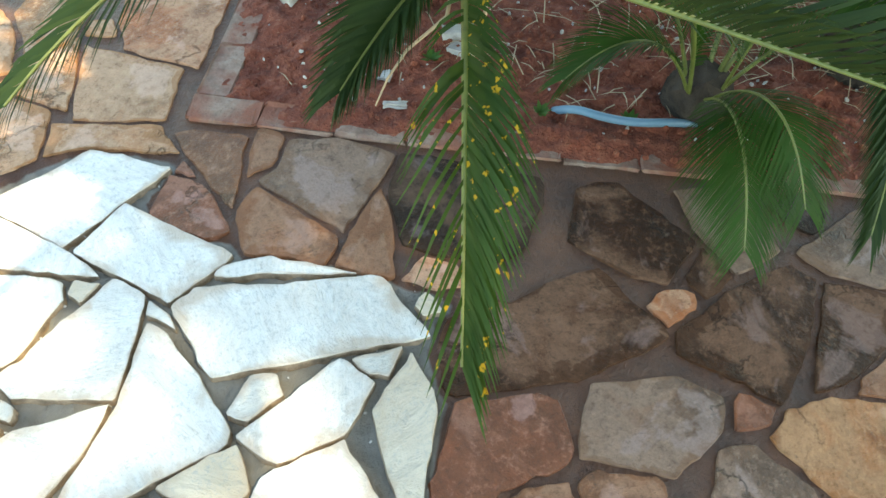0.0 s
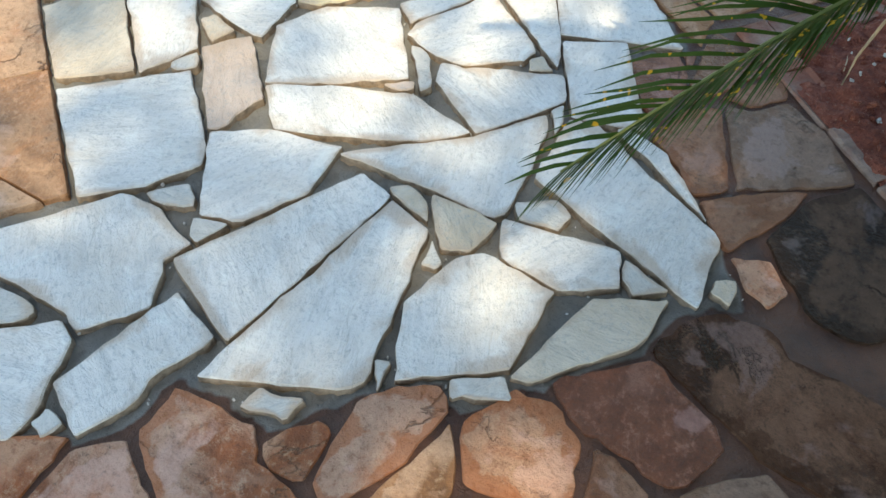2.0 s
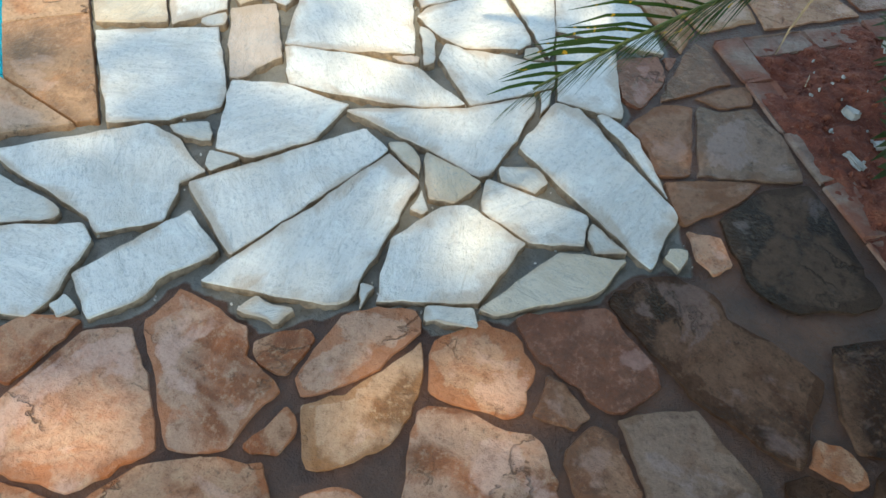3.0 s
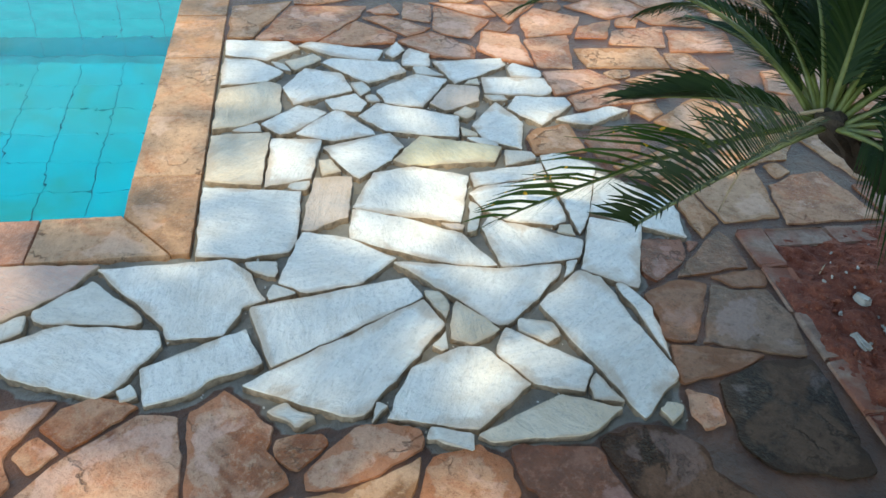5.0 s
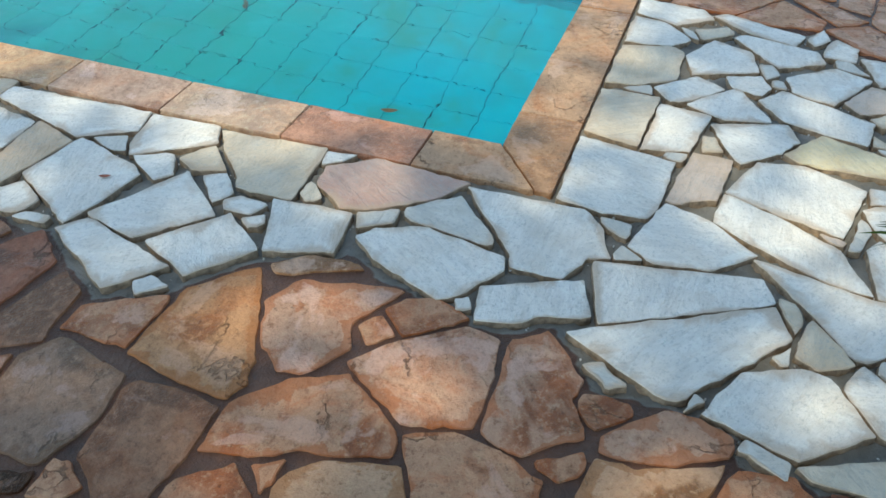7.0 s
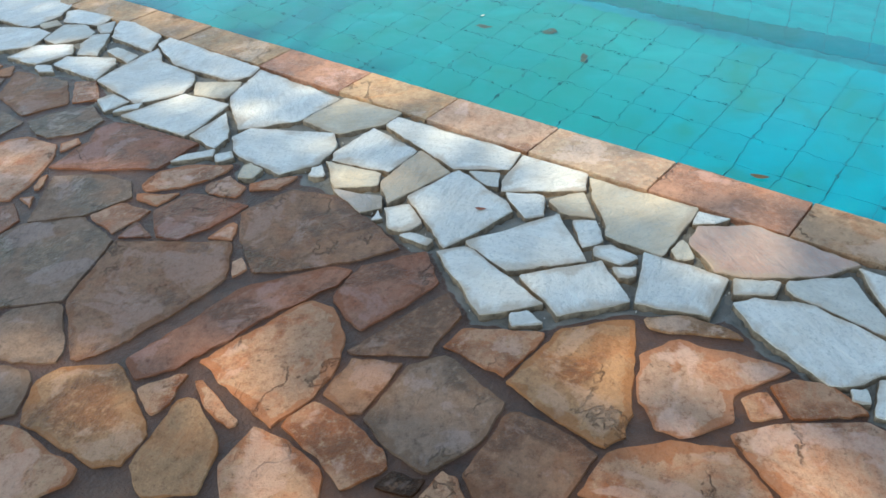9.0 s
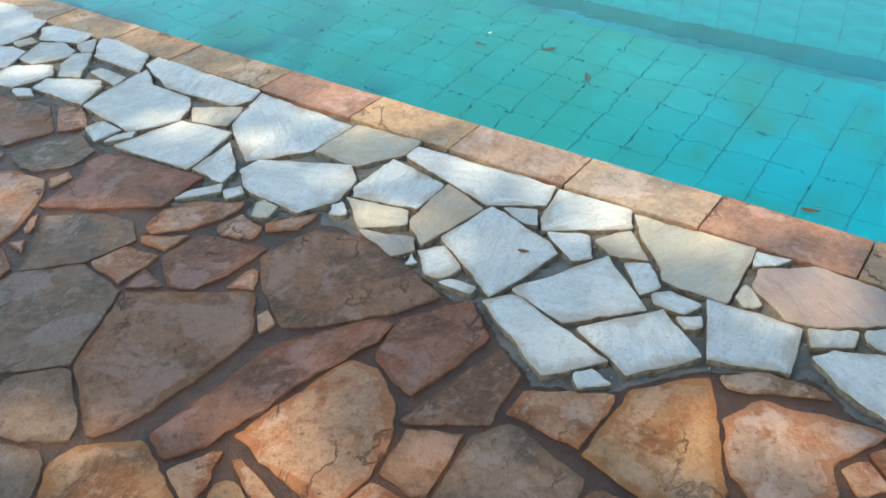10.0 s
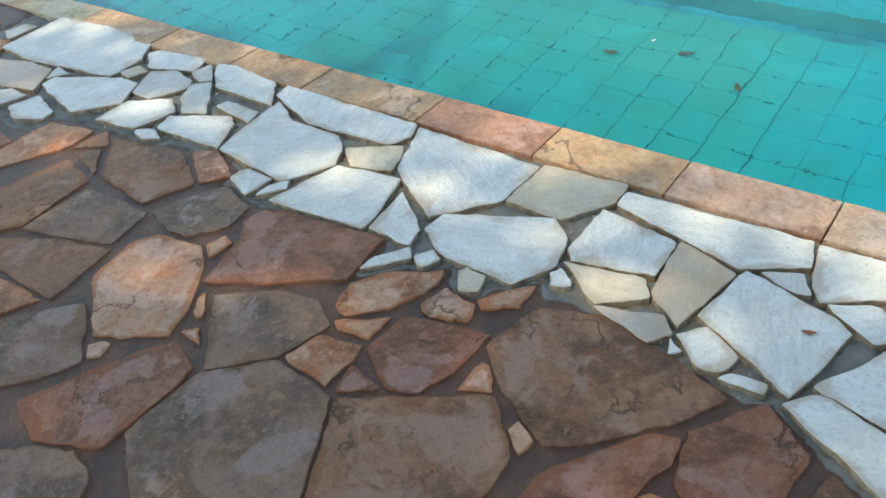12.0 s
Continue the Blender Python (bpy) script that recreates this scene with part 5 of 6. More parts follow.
n = 230
verts = []
for j in range(n + 1):
    for i in range(n + 1):
        x, y = BED_X - 0.088 + 4.0 * (i / n) ** 1.5, BED_Y - 0.012 - 3.9 * (j / n) ** 1.2
        verts.append((x, y, soil_height(x, y)))
mesh_object("soil", verts, [(j * (n + 1) + i, (j + 1) * (n + 1) + i, (j + 1) * (n + 1) + i + 1, j * (n + 1) + i + 1) for j in range(n) for i in range(n)], SOIL, bed, smooth=True)


def edge_brick(x0, y0, x1, y1, rng):
    bm = bmesh.new()
    up = 0.006 + rng.uniform(-0.006, 0.004)
    box(bm, x0, y0, -0.05, x1, y1, up, 0.007)
    for v in bm.verts:
        v.co += Vector((rng.uniform(-1, 1), rng.uniform(-1, 1), rng.uniform(-1, 1))) * 0.006
    part("brick", bm, BRICK, bed)


rng = random.Random(8)
y = BED_Y
while y > -3.9:
    long = rng.uniform(0.19, 0.24)
    edge_brick(BED_X - 0.1, y - long + 0.006, BED_X, y, rng)
    y -= long
x = BED_X
while x < 5.8:
    long = rng.uniform(0.19, 0.24)
    edge_brick(x + 0.006, BED_Y - 0.1, x + long, BED_Y, rng)
    x += long


def stone_bits(name, label, category, count, material, lo, hi, size, seed):
    """Loose pebbles and crumbs on the soil, one mesh."""
    rng = random.Random(seed)
    bm = bmesh.new()
    for _ in range(count):
        x, y = rng.uniform(lo[0], hi[0]), rng.uniform(lo[1], hi[1])
        r = size * rng.uniform(0.4, 1.4)
        m = Matrix.LocRotScale((x, y, soil_height(x, y) + r * 0.3), Euler((rng.uniform(0, 6), rng.uniform(0, 6), rng.uniform(0, 6))), (r, r * rng.uniform(0.6, 1), r * rng.uniform(0.4, 0.8)))
        made = bmesh.ops.create_icosphere(bm, subdivisions=1, radius=1, matrix=m)["verts"]
        for v in made:
            v.co += Vector((rng.uniform(-1, 1), rng.uniform(-1, 1), rng.uniform(-1, 1))) * r * 0.18
    ob = part(name, bm, material, None)
    tagged(ob, label, category, kind="stuff")


stone_bits("soil_crumbs", "crumbs of red soil scattered over the planting bed", "soil", 900, SOIL, (BED_X - 0.06, -2.4), (3.3, -0.15), 0.011, 11)
stone_bits("pebbles", "small pale pebbles lying on red soil", "pebbles", 260, PEBBLE, (BED_X, -2.2), (3.2, -0.15), 0.008, 12)


def chunk(x, y, size, turn, label, seed):
    rng = random.Random(seed)
    bm = bmesh.new()
    box(bm, -size[0] / 2, -size[1] / 2, -size[2] / 2, size[0] / 2, size[1] / 2, size[2] / 2, 0.006)
    for v in bm.verts:
        v.co += Vector((rng.uniform(-1, 1), rng.uniform(-1, 1), rng.uniform(-1, 1))) * 0.006
    ob = part("rubble", bm, PEBBLE, None)
    tagged(ob, label, "rubble", "rubble on the soil")
    ob.matrix_world = pose(x, y, soil_height(x, y) + size[2] * 0.3, rng.uniform(-6, 6), rng.uniform(-6, 6), turn)


chunk(2.33, -0.75, (0.05, 0.10, 0.03), 12, "broken pale mortar lump on red soil", 1)
chunk(2.27, -0.77, (0.04, 0.09, 0.025), -20, "broken pale mortar lump on red soil", 2)
chunk(2.12, -0.43, (0.03, 0.045, 0.025), 30, "white stone chip on red soil", 3)
chunk(2.45, -0.2, (0.05, 0.07, 0.03), 60, "broken pale mortar lump on red soil", 4)
chunk(2.02, -0.60, (0.02, 0.07, 0.02), 8, "broken pale mortar lump beside brick edge", 5)
chunk(2.15, -0.55, (0.03, 0.04, 0.02), 75, "white stone chip on red soil", 6)

curve = bpy.data.curves.new("garden_hose", "CURVE")
curve.dimensions, curve.bevel_depth, curve.bevel_resolution = "3D", 0.0125, 3
spline = curve.splines.new("NURBS")
way = [(2.10, -1.03), (2.065, -1.10), (2.045, -1.16), (2.028, -1.24), (2.03, -1.34), (2.06, -1.44), (2.11, -1.52)]
spline.points.add(len(way) - 1)
for i, (p, (x, y)) in enumerate(zip(spline.points, way)):
    p.co = (x, y, -0.03 if i in (0, len(way) - 1) else 0.042, 1)
spline.use_endpoint_u = True
curve.materials.append(HOSE)
tagged(new("garden_hose", curve), "pale blue garden hose lying across red soil", "hose")


# ---- palms ----
def frond(parent, base, tip, rise, long, rng, leaf, count=78, thick=0.0032, droop=0.28, fold=0.6, lift=0.38, bare=0.0):
    """One feather leaf: an arching midrib with two rows of narrow drooping leaflets."""
    base, tip = Vector(base), Vector(tip)
    ctrl = base.lerp(tip, 0.45) + Vector((0, 0, rise))
    at = lambda k: base * (1 - k) ** 2 + ctrl * 2 * k * (1 - k) + tip * k * k
    ahead = lambda k: ((ctrl - base) * (1 - k) + (tip - ctrl) * k).normalized()
    verts, faces = [], []
    for i in range(count):
        k = 0.14 + 0.86 * (i + rng.uniform(-0.2, 0.2)) / (count - 1)
        k = min(k, 0.995)
        p, d = at(k), ahead(k)
        side = d.cross(Vector((0, 0, 1))).normalized()
        up = side.cross(d).normalized()
        size = long * min(1.0, 0.35 + 2.2 * (k - 0.14)) * (1 - 0.62 * max(0, k - 0.45) / 0.55) * rng.uniform(0.88, 1.08)
        for s in (-1, 1):
            if s == 1 and rng.random() < bare:
                continue
            out = (side * s * fold + d * (0.75 + 0.95 * k) + up * (lift + 0.15 * (rng.random() - 0.5))).normalized()
            wide = d.cross(out).cross(out).normalized() * thick
            n = len(verts)
            for f, w in ((0.0, 0.7), (0.3, 1.0), (0.65, 0.85), (1.0, 0.08)):
                q = p + out * size * f + Vector((0, 0, -1)) * size * (droop + 0.14 * rng.random()) * f * f
                verts += [q + wide * w, q - wide * w]
            faces += [(n, n + 1, n + 3, n + 2), (n + 2, n + 3, n + 5, n + 4), (n + 4, n + 5, n + 7, n + 6)]
    ob = mesh_object("frond", verts, faces, leaf, parent)
    rib, rf = [], []
    rings = 14
    for i in range(rings + 1):
        k = i / rings
        p, d = at(k), ahead(k)
        side = d.cross(Vector((0, 0, 1))).normalized()
        up = side.cross(d)
        r = 0.0075 * (1 - 0.85 * k) + 0.0012
        rib += [p + (side * math.cos(a) + up * math.sin(a) * 0.7) * r for a in (0, 1.257, 2.513, 3.77, 5.027)]
    for i in range(rings):
        rf += [(i * 5 + j, i * 5 + (j + 1) % 5, i * 5 + 5 + (j + 1) % 5, i * 5 + 5 + j) for j in range(5)]
    tagged(mesh_object("midrib", rib, rf, RIB, ob, True), "yellow-green midrib")
    return ob


def trunk(parent, foot, head, r0, r1, seed):
    """A leaning stem wrapped in the stubs of old leaf bases."""
    rng = random.Random(seed)
    foot, head = Vector(foot), Vector(head)
    mid = foot.lerp(head, 0.5) + Vector((0.12, 0, -0.10)) * (head - foot).length
    verts, faces = [], []
    rows, around = 34, 14
    for i in range(rows + 1):
        k = i / rows
        p = foot * (1 - k) ** 2 + mid * 2 * k * (1 - k) + head * k * k
        d = ((mid - foot) * (1 - k) + (head - mid) * k).normalized()
        u = d.cross(Vector((0, 1, 0))).normalized()
        v = d.cross(u)
        r = r0 + (r1 - r0) * k
        for j in range(around):
            a = 6.2832 * (j + 0.5 * (i % 2)) / around
            rr = r * (1 + (0.16 if (i + j) % 2 else -0.10) + rng.uniform(-0.08, 0.08))
            verts.append(p + (u * math.cos(a) + v * math.sin(a)) * rr)
    for i in range(rows):
        faces += [(i * around + j, i * around + (j + 1) % around, (i + 1) * around + (j + 1) % around, (i + 1) * around + j) for j in range(around)]
    verts.append(head + (head - mid).normalized() * 0.05)
    faces += [(rows * around + j, rows * around + (j + 1) % around, len(verts) - 1) for j in range(around)]
    mesh_object("trunk", verts, faces, TRUNK, parent)


def sago_palm(foot, head, r0, r1, tips, label, seed, long=0.2, leaf=None, ring=0.05, count=78, thick=0.0023):
    """Each tip: x, y, z, rise of the arch, and (if given) droop, leaflet length, leaf, fold, lift and the share of one row that is lost."""
    rng = random.Random(seed)
    palm = tagged(new("sago_palm"), label, "palm", "sago palms in the bed")
    trunk(palm, foot, head, r0, r1, seed)
    head = Vector(head)
    for x, y, z, rise, *own in tips:
        out = Vector((x - head.x, y - head.y, 0)).normalized() * ring
        droop, size, skin, fold, lift, bare = own + [0.28, long, leaf or LEAF, 0.7, 0.38, 0.0][len(own):]
        frond(palm, head + out, (x, y, z), rise, size, rng, skin, count * 5 // 4 if bare else count, thick * 1.1 if bare else thick, droop, fold, lift, bare)
    return palm


def dry_stalk(palm, *way):
    """A bare, pale, dried leaf stalk that hangs in an arc."""
    verts, faces = [], []
    for i, p in enumerate(way):
        p = Vector(p)
        d = (Vector(way[min(i + 1, len(way) - 1)]) - Vector(way[max(i - 1, 0)])).normalized()
        side = d.cross(Vector((0.3, 0.2, 1))).normalized()
        up = side.cross(d)
        r = 0.0045 * (1 - 0.7 * i / (len(way) - 1))
        verts += [p + (side * math.cos(a) + up * math.sin(a)) * r for a in (0, 1.257, 2.513, 3.77, 5.027)]
    for i in range(len(way) - 1):
        faces += [(i * 5 + j, i * 5 + (j + 1) % 5, i * 5 + 5 + (j + 1) % 5, i * 5 + 5 + j) for j in range(5)]
    tagged(mesh_object("dry_stalk", verts, faces, STRAW, palm, True), "pale dried bare leaf stalk")


big_palm = sago_palm((2.8, -0.5, -0.02), (1.47, -0.80, 0.90), 0.07, 0.03,
          [(0.78, -0.875, 0.755, 0.06, 0.24, 0.24, SPOTTED, 0.6, 0.75, 0.68), (0.78, -1.45, 1.17, 0.02, 0.08, 0.25, LEAF, 0.5, 0.85), (1.09, -0.67, 0.90, 0.05, 0.25, 0.18, LEAF, 0.55, 0.6),
           (0.94, -0.30, 0.955, 0.30, 0.3, 0.18), (2.12, -0.80, 0.86, 0.12, 0.55, 0.32, LEAF, 1.1, 0.1), (2.0, -0.62, 0.86, 0.16, 0.5, 0.3, LEAF, 1.1, 0.1), (2.1, -1.0, 0.84, 0.12, 0.55, 0.3, LEAF, 1.1, 0.1),
           (1.36, -0.10, 0.86, 0.2, 0.4, 0.2), (1.5, -0.12, 0.95, 0.22, 0.4, 0.22), (1.65, -0.15, 1.0, 0.2, 0.4, 0.24), (1.83, -0.22, 0.97, 0.2, 0.45, 0.26), (1.95, -0.4, 1.06, 0.16, 0.45, 0.26),
           (1.75, -0.45, 1.14, 0.12, 0.4, 0.24), (1.55, -0.4, 1.1, 0.12, 0.35, 0.22), (1.95, -0.75, 1.08, 0.12, 0.5, 0.26), (1.3, -0.45, 0.98, 0.08, 0.4, 0.16), (1.85, -0.6, 1.0, 0.16, 0.5, 0.28),
           (1.7, -0.3, 0.9, 0.22, 0.45, 0.26), (1.72, -0.95, 0.98, 0.1, 0.5, 0.26, LEAF, 0.9, 0.2), (1.62, -1.28, 0.80, 0.10, 0.35, 0.3, LEAF, 1.2, 0.1), (1.8, -1.36, 0.85, 0.12, 0.35, 0.3, LEAF, 1.2, 0.1), (1.95, -0.9, 0.9, 0.12, 0.4, 0.3, LEAF, 1.1, 0.1), (1.75, -0.6, 1.05, 0.14, 0.4, 0.28), (1.6, -0.25, 1.08, 0.16, 0.4, 0.26), (1.85, -0.35, 1.0, 0.2, 0.4, 0.28), (1.6, -0.6, 1.2, 0.08, 0.3, 0.24), (1.42, -0.25, 1.0, 0.16, 0.4, 0.22), (1.95, -1.2, 0.84, 0.14, 0.3, 0.3, LEAF, 1.2, 0.1), (1.78, -1.12, 0.9, 0.12, 0.35, 0.28, LEAF, 1.2, 0.1)],
          "leaning sago palm with arching dark green feather fronds over the paving", 21, 0.2, count=70, thick=0.0028, ring=0.03)
dry_stalk(big_palm, (1.45, -0.8, 0.93), (1.36, -0.795, 0.915), (1.3, -0.79, 0.88), (1.249, -0.737, 0.85), (1.238, -0.709, 0.8), (1.229, -0.691, 0.75))
dry_stalk(big_palm, (1.45, -0.81, 0.92), (1.36, -0.845, 0.91), (1.31, -0.847, 0.88), (1.289, -0.836, 0.82), (1.278, -0.833, 0.76), (1.263, -0.844, 0.72))
sago_palm((2.2, -1.49, -0.03), (2.13, -1.47, 0.11), 0.10, 0.08,
          [(1.56, -1.53, 0.10, 0.26, 0.3, 0.25, BRIGHT, 1.3, 0.15), (1.68, -1.68, 0.14, 0.3, 0.3, 0.24, BRIGHT, 1.3, 0.15), (2.0, -1.27, 0.50, 0.22), (2.08, -1.62, 0.48, 0.25), (1.95, -1.06, 0.24, 0.3), (2.3, -1.1, 0.42, 0.3),
           (2.6, -1.2, 0.45, 0.35), (2.75, -1.6, 0.42, 0.4), (2.5, -1.95, 0.4, 0.35), (2.1, -2.0, 0.35, 0.35), (2.25, -1.35, 0.62, 0.2), (2.3, -1.65, 0.6, 0.2)],
          "young sago palm with bright green fronds low over the bed", 22, 0.22, BRIGHT, count=84, thick=0.0023)
sago_palm((3.35, -0.9, -0.03), (3.3, -0.9, 0.3), 0.12, 0.1,
          [(2.65, -0.7, 0.4, 0.4), (2.75, -1.25, 0.42, 0.4), (3.1, -0.25, 0.45, 0.4), (3.6, -0.3, 0.45, 0.4), (4.0, -0.8, 0.45, 0.4), (3.9, -1.4, 0.4, 0.4), (3.3, -1.6, 0.42, 0.4), (2.85, -0.35, 0.45, 0.4)],
          "sago palm with dark green fronds at the back of the bed", 23, 0.19)
sago_palm((2.42, -1.98, -0.03), (2.38, -1.95, 0.22), 0.11, 0.09,
          [(1.62, -1.83, 0.14, 0.35, 0.5), (1.75, -2.05, 0.2, 0.4), (1.9, -1.85, 0.5, 0.3), (2.0, -2.3, 0.4, 0.35), (2.4, -2.55, 0.4, 0.4), (2.9, -2.3, 0.45, 0.4),
           (3.0, -1.9, 0.45, 0.4), (2.75, -1.5, 0.5, 0.4), (2.2, -1.75, 0.62, 0.25), (2.5, -1.7, 0.65, 0.25)],
          "sago palm with dense dark green fronds over the brick edge", 24, 0.2, count=90, thick=0.003)


def blades(name, label, category, spot, spread, count, long, flat, material, seed):
    """Dry straw or fallen leaflets in a loose heap."""
    rng = random.Random(seed)
    verts, faces = [], []
    for _ in range(count):
        x, y = rng.gauss(spot[0], spread), rng.gauss(spot[1], spread)
        if x < BED_X + 0.02:
            continue
        a, size = rng.uniform(0, 6.28), long * rng.uniform(0.5, 1.3)
        z = soil_height(x, y) + rng.uniform(0.002, flat)
        d = Vector((math.cos(a), math.sin(a), rng.uniform(-0.1, 0.25)))
        w = Vector((-d.y, d.x, 0)) * 0.0018
        p = Vector((x, y, z))
        n = len(verts)
        verts += [p - w, p + w, p + d * size * 0.5 + w + Vector((0, 0, 0.01)), p + d * size * 0.5 - w + Vector((0, 0, 0.01)), p + d * size]
        faces += [(n, n + 1, n + 2, n + 3), (n + 3, n + 2, n + 4)]
    tagged(mesh_object(name, verts, faces, material), label, category, kind="stuff")


blades("dry_straw", "dry straw and fallen leaflets under the palms", "straw", (2.75, -1.9), 0.25, 500, 0.14, 0.05, STRAW, 31)
blades("dry_leaflets", "fallen dry palm leaflets scattered on red soil", "straw", (2.4, -1.1), 0.35, 160, 0.11, 0.015, STRAW, 32)


def weed(x, y, seed):
    rng = random.Random(seed)
    verts, faces = [], []
    z = soil_height(x, y)
    for i in range(14):
        a, size = 6.28 * i / 14 + rng.uniform(-0.2, 0.2), rng.uniform(0.025, 0.045)
        d = Vector((math.cos(a), math.sin(a), rng.uniform(0.3, 0.9))).normalized()
        w = Vector((-d.y, d.x, 0)) * 0.009
        p = Vector((x, y, z + 0.005))
        n = len(verts)
        verts += [p, p + d * size * 0.5 + w, p + d * size, p + d * size * 0.5 - w]
        faces.append((n, n + 1, n + 2, n + 3))
    tagged(mesh_object("weed", verts, faces, YOUNG), "small green weed growing in red soil", "weed", "weeds in the bed")


for i, (x, y) in enumerate(((2.22, -0.68), (2.06, -1.28), (2.05, -1.02), (2.02, -0.85), (2.6, -0.35))):
    weed(x, y, 40 + i)


def fallen_leaf(x, y, z, long, turn, material, label):
    verts, faces = [], []
    for i in range(9):
        k = i / 8
        w = 0.2 * long * math.sin(math.pi * min(1, k * 1.02)) ** 0.8
        curl = 0.12 * long * (2 * k - 1) ** 2
        verts += [((k - 0.5) * long, -w, curl + w * 0.3), ((k - 0.5) * long, 0, curl), ((k - 0.5) * long, w, curl + w * 0.3)]
    for i in range(8):
        faces += [(i * 3 + j, i * 3 + j + 1, i * 3 + 4 + j, i * 3 + 3 + j) for j in (0, 1)]
    ob = tagged(mesh_object("fallen_leaf", verts, faces, material, None, True), label, "leaf")
    ob.matrix_world = pose(x, y, z, 0, 0, turn)


fallen_leaf(*POOL_LEAF, -0.053, 0.075, 15, DRY_LEAF, "brown dry leaf floating on pool water")
fallen_leaf(*STONE_LEAF, 0.008, 0.045, 20, RUSTY, "rust-red dry leaf lying on white paving")


for x, y, turn in ((-2.92, 2.3, 40), (-2.52, 2.08, 120), (-3.37, 2.13, 10)):
    fallen_leaf(x, y, POOL_Z + 0.006, 0.12, turn, DRY_LEAF, "dark sunken leaf on the pool floor")
fallen_leaf(-2.7, 1.25, -0.053, 0.03, 70, WHITE["white"], "white petal floating on pool water")


# ---- the tree whose crown shades the terrace ----
# openings in the crown, by the sunny spots that they leave on the paving: x, y, half widths
OPENINGS = ((0.58, 0.0, 0.11, 0.12), (0.9, 0.22, 0.16, 0.09), (1.12, 0.1, 0.13, 0.08), (0.86, -0.62, 0.1, 0.12), (1.08, -0.56, 0.1, 0.1), (1.05, -0.2, 0.16, 0.1),
            (0.25, 0.2, 0.06, 0.06), (0.77, -1.0, 0.15, 0.14), (0.48, -0.98, 0.13, 0.18), (-0.1, -0.9, 0.24, 0.12), (-0.5, -0.72, 0.28, 0.10),
            (-0.76, -0.9, 0.22, 0.12), (-1.2, -0.64, 0.14, 0.03), (-1.65, -1.5, 0.42, 0.13), (-1.95, -1.78, 0.3, 0.12),
            (-2.75, -0.3, 0.25, 0.08), (-3.3, -0.35, 0.25, 0.09), (-4.2, -0.4, 0.4, 0.1), (-3.45, -1.2, 0.25, 0.12), (-4.6, -0.9, 0.3, 0.12), (-0.35, -1.22, 0.3, 0.1), (-0.85, -1.2, 0.22, 0.09), (0.25, -1.3, 0.2, 0.12), (-1.25, -1.3, 0.2, 0.09), (-1.1, -1.65, 0.25, 0.1), (2.3, -0.45, 0.2, 0.2), (1.5, 0.15, 0.24, 0.14), (2.0, 0.35, 0.4, 0.26), (1.75, 0.2, 0.26, 0.18))


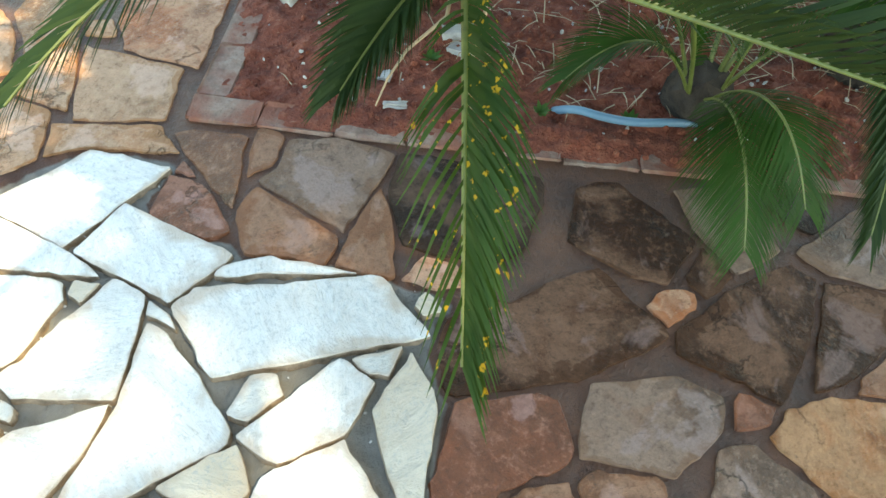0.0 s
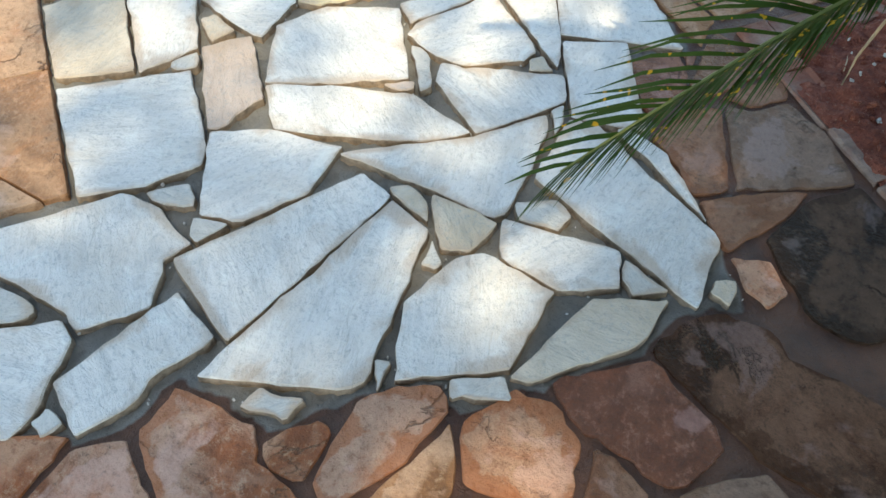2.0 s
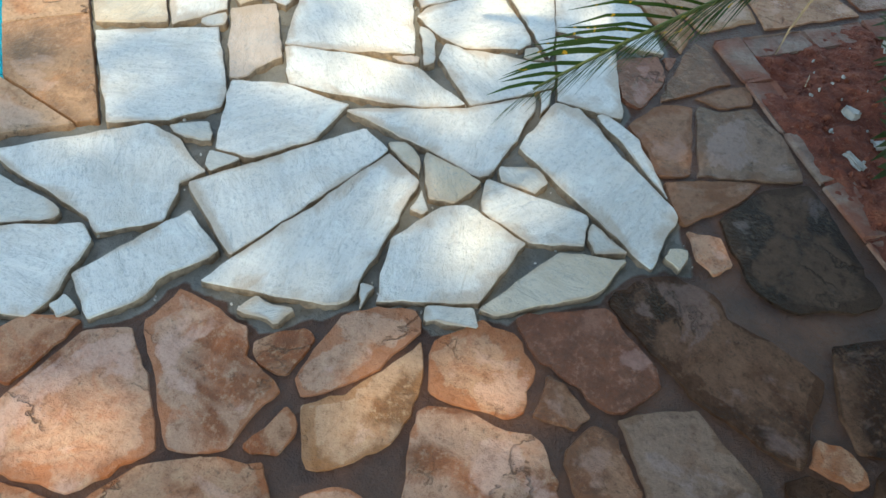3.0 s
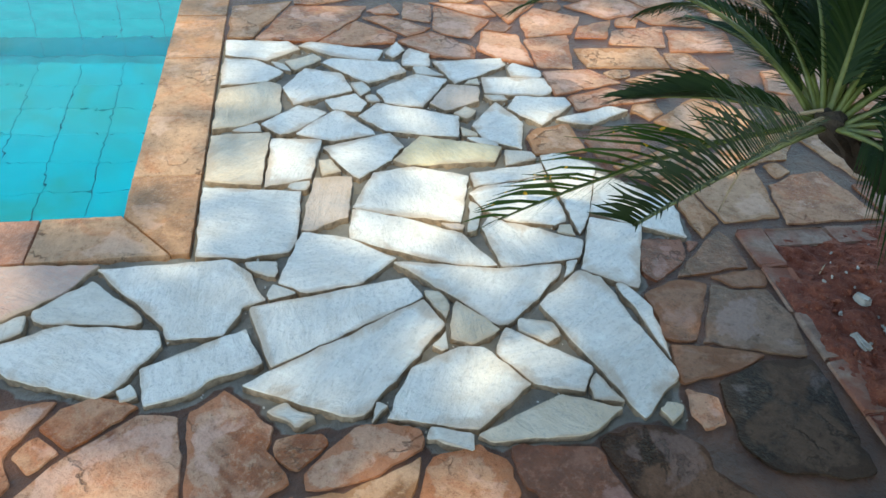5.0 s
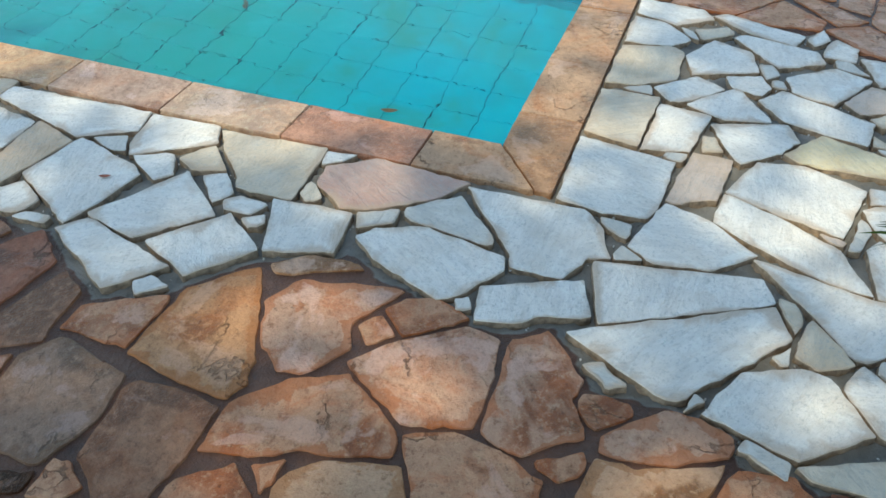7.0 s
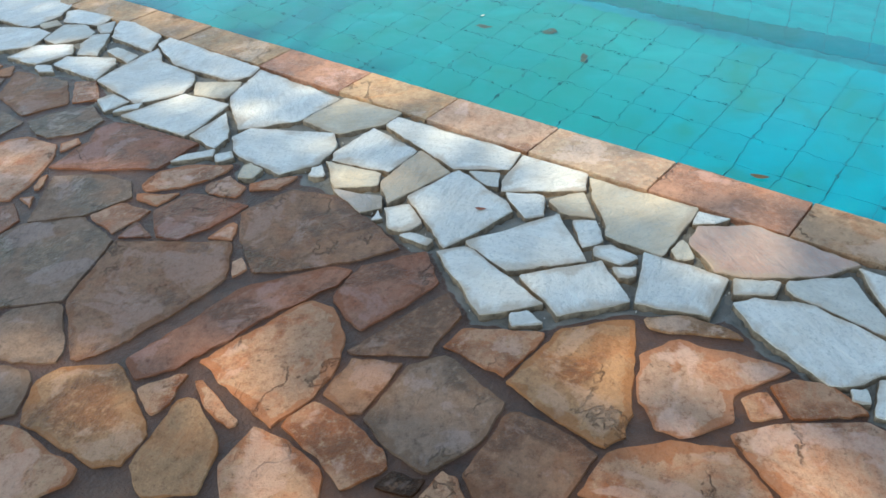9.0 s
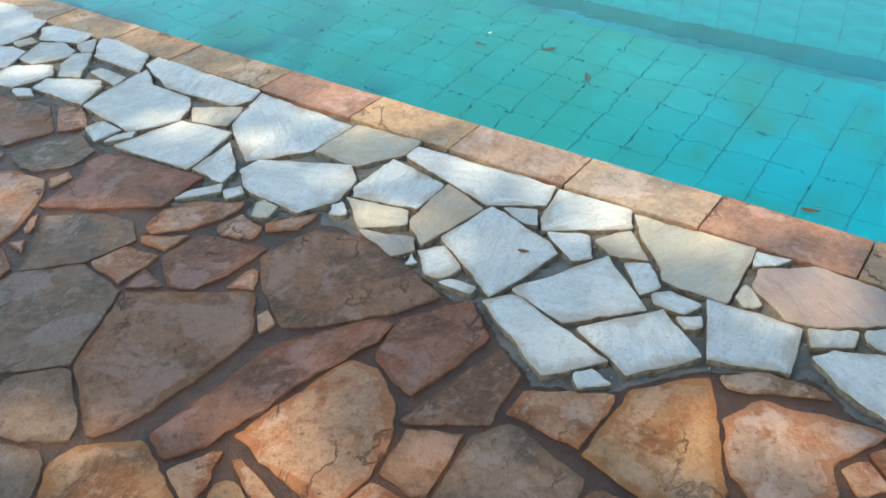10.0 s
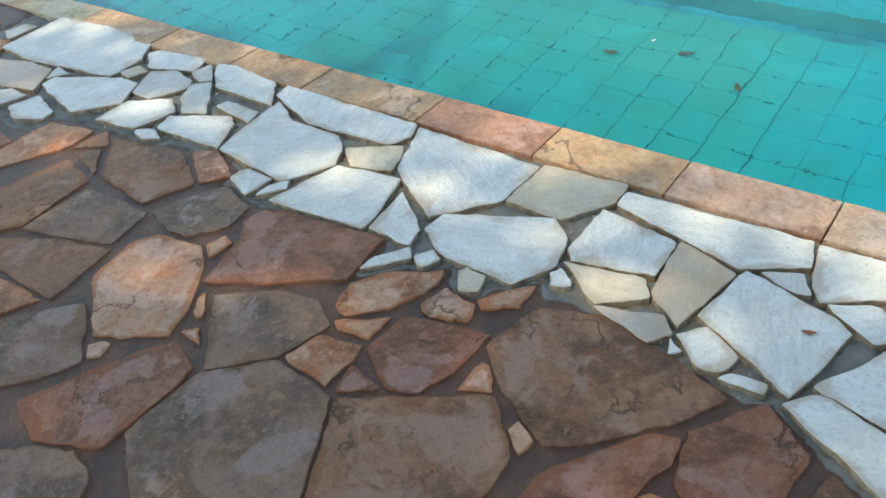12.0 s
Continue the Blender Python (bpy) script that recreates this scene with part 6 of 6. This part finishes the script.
def shade_tree():
    """A tall tree behind the terrace; its crown stands between the sun and the paving."""
    rng = random.Random(77)
    tree = tagged(new("shade_tree"), "tall broad-leaved tree with an open crown beside the terrace", "tree")
    centre = Vector((-1.0, -0.3, 0)) + SUN_WAY * (8.0 / SUN_WAY.z)
    verts, faces = [], []
    for _ in range(CLUMPS):
        a, r = rng.uniform(0, 6.28), 7.4 * math.sqrt(rng.random())
        c = centre + Vector((r * math.cos(a), 0.8 * r * math.sin(a), rng.uniform(-0.9, 1.3) + 0.9 * (1 - (r / 7.4) ** 2)))
        # the crown is thin towards the pool and the far terrace, thick on the palms' side
        spot = c - SUN_WAY * (c.z / SUN_WAY.z)
        keep = 1.0 if spot.x > 1.1 and spot.y < 0 else 0.72 if spot.y < -0.2 else 0.0 if -9.5 < spot.x < 0.2 and (spot.x > -3.6 or spot.y > 0.3) and spot.y < 3.8 else 0.3 if spot.x > 0 else 0.2
        if rng.random() > keep:
            continue
        for _ in range(30):
            p = c + Vector((rng.gauss(0, 0.33), rng.gauss(0, 0.33), rng.gauss(0, 0.22)))
            foot = p - SUN_WAY * (p.z / SUN_WAY.z)
            if any(((foot.x - gx) / gw) ** 2 + ((foot.y - gy) / gh) ** 2 < 1 for gx, gy, gw, gh in OPENINGS):
                continue
            d = Vector((rng.gauss(0, 1), rng.gauss(0, 1), rng.gauss(0, 0.4))).normalized()
            w = d.cross(Vector((rng.gauss(0, 0.5), rng.gauss(0, 0.5), 1))).normalized()
            size = rng.uniform(0.10, 0.2)
            n = len(verts)
            verts += [p - d * size, p + w * size * 0.5, p + d * size, p - w * size * 0.5]
            faces.append((n, n + 1, n + 2, n + 3))
    mesh_object("crown", verts, faces, CANOPY, tree)
    foot = Vector((-4.6, -8.6, -0.05))
    bm = bmesh.new()

    def limb(a, b, r0, r1):
        d = b - a
        m = Matrix.Translation((a + b) / 2) @ d.to_track_quat("Z", "Y").to_matrix().to_4x4()
        bmesh.ops.create_cone(bm, cap_ends=True, segments=12, radius1=r0, radius2=r1, depth=d.length, matrix=m)

    fork = Vector((-4.3, -7.8, 4.5))
    limb(foot, fork, 0.32, 0.22)
    for _ in range(8):
        end = centre + Vector((rng.uniform(-5, 5), rng.uniform(-4, 4), rng.uniform(-0.3, 0.8)))
        bend = fork.lerp(end, 0.45) + Vector((0, 0, 1.0))
        limb(fork, bend, 0.09, 0.05)
        limb(bend, end, 0.05, 0.012)
    part("trunk", bm, TRUNK, tree)


shade_tree()


def unseen_bed_tree():
    """An unseen tree, low and dense, added behind the planting bed; its crown keeps the bed and the palms in deep
    shade.
    """
    rng = random.Random(91)
    tree = tagged(new("unseen_bed_tree"), "unseen low dense broad-leaved tree added to shade the planting bed", "tree")
    verts, faces = [], []
    for _ in range(460):
        a, r = rng.uniform(0, 6.28), 2.0 * math.sqrt(rng.random())
        c = Vector((3.05 + r * math.cos(a), -2.4 + 1.0 * r * math.sin(a), 2.15 + rng.uniform(0, 1.6) * (1 - 0.4 * r / 1.9)))
        for _ in range(26):
            p = c + Vector((rng.gauss(0, 0.2), rng.gauss(0, 0.2), rng.gauss(0, 0.15)))
            d = Vector((rng.gauss(0, 1), rng.gauss(0, 1), rng.gauss(0, 0.4))).normalized()
            w = d.cross(Vector((rng.gauss(0, 0.5), rng.gauss(0, 0.5), 1))).normalized()
            size = rng.uniform(0.07, 0.14)
            n = len(verts)
            verts += [p - d * size, p + w * size * 0.5, p + d * size, p - w * size * 0.5]
            faces.append((n, n + 1, n + 2, n + 3))
    mesh_object("crown", verts, faces, CANOPY, tree)
    bm = bmesh.new()
    fork = Vector((4.0, -2.2, 1.9))
    ends = [(Vector((4.2, -2.3, -0.05)), fork, 0.14, 0.10)]
    for _ in range(7):
        end = Vector((3.25 + rng.uniform(-1.2, 1.2), -2.55 + rng.uniform(-1.2, 1.2), rng.uniform(2.6, 3.5)))
        ends.append((fork, end, 0.05, 0.012))
    for a, b, r0, r1 in ends:
        d = b - a
        m = Matrix.Translation((a + b) / 2) @ d.to_track_quat("Z", "Y").to_matrix().to_4x4()
        bmesh.ops.create_cone(bm, cap_ends=True, segments=10, radius1=r0, radius2=r1, depth=d.length, matrix=m)
    part("trunk", bm, TRUNK, tree)


unseen_bed_tree()
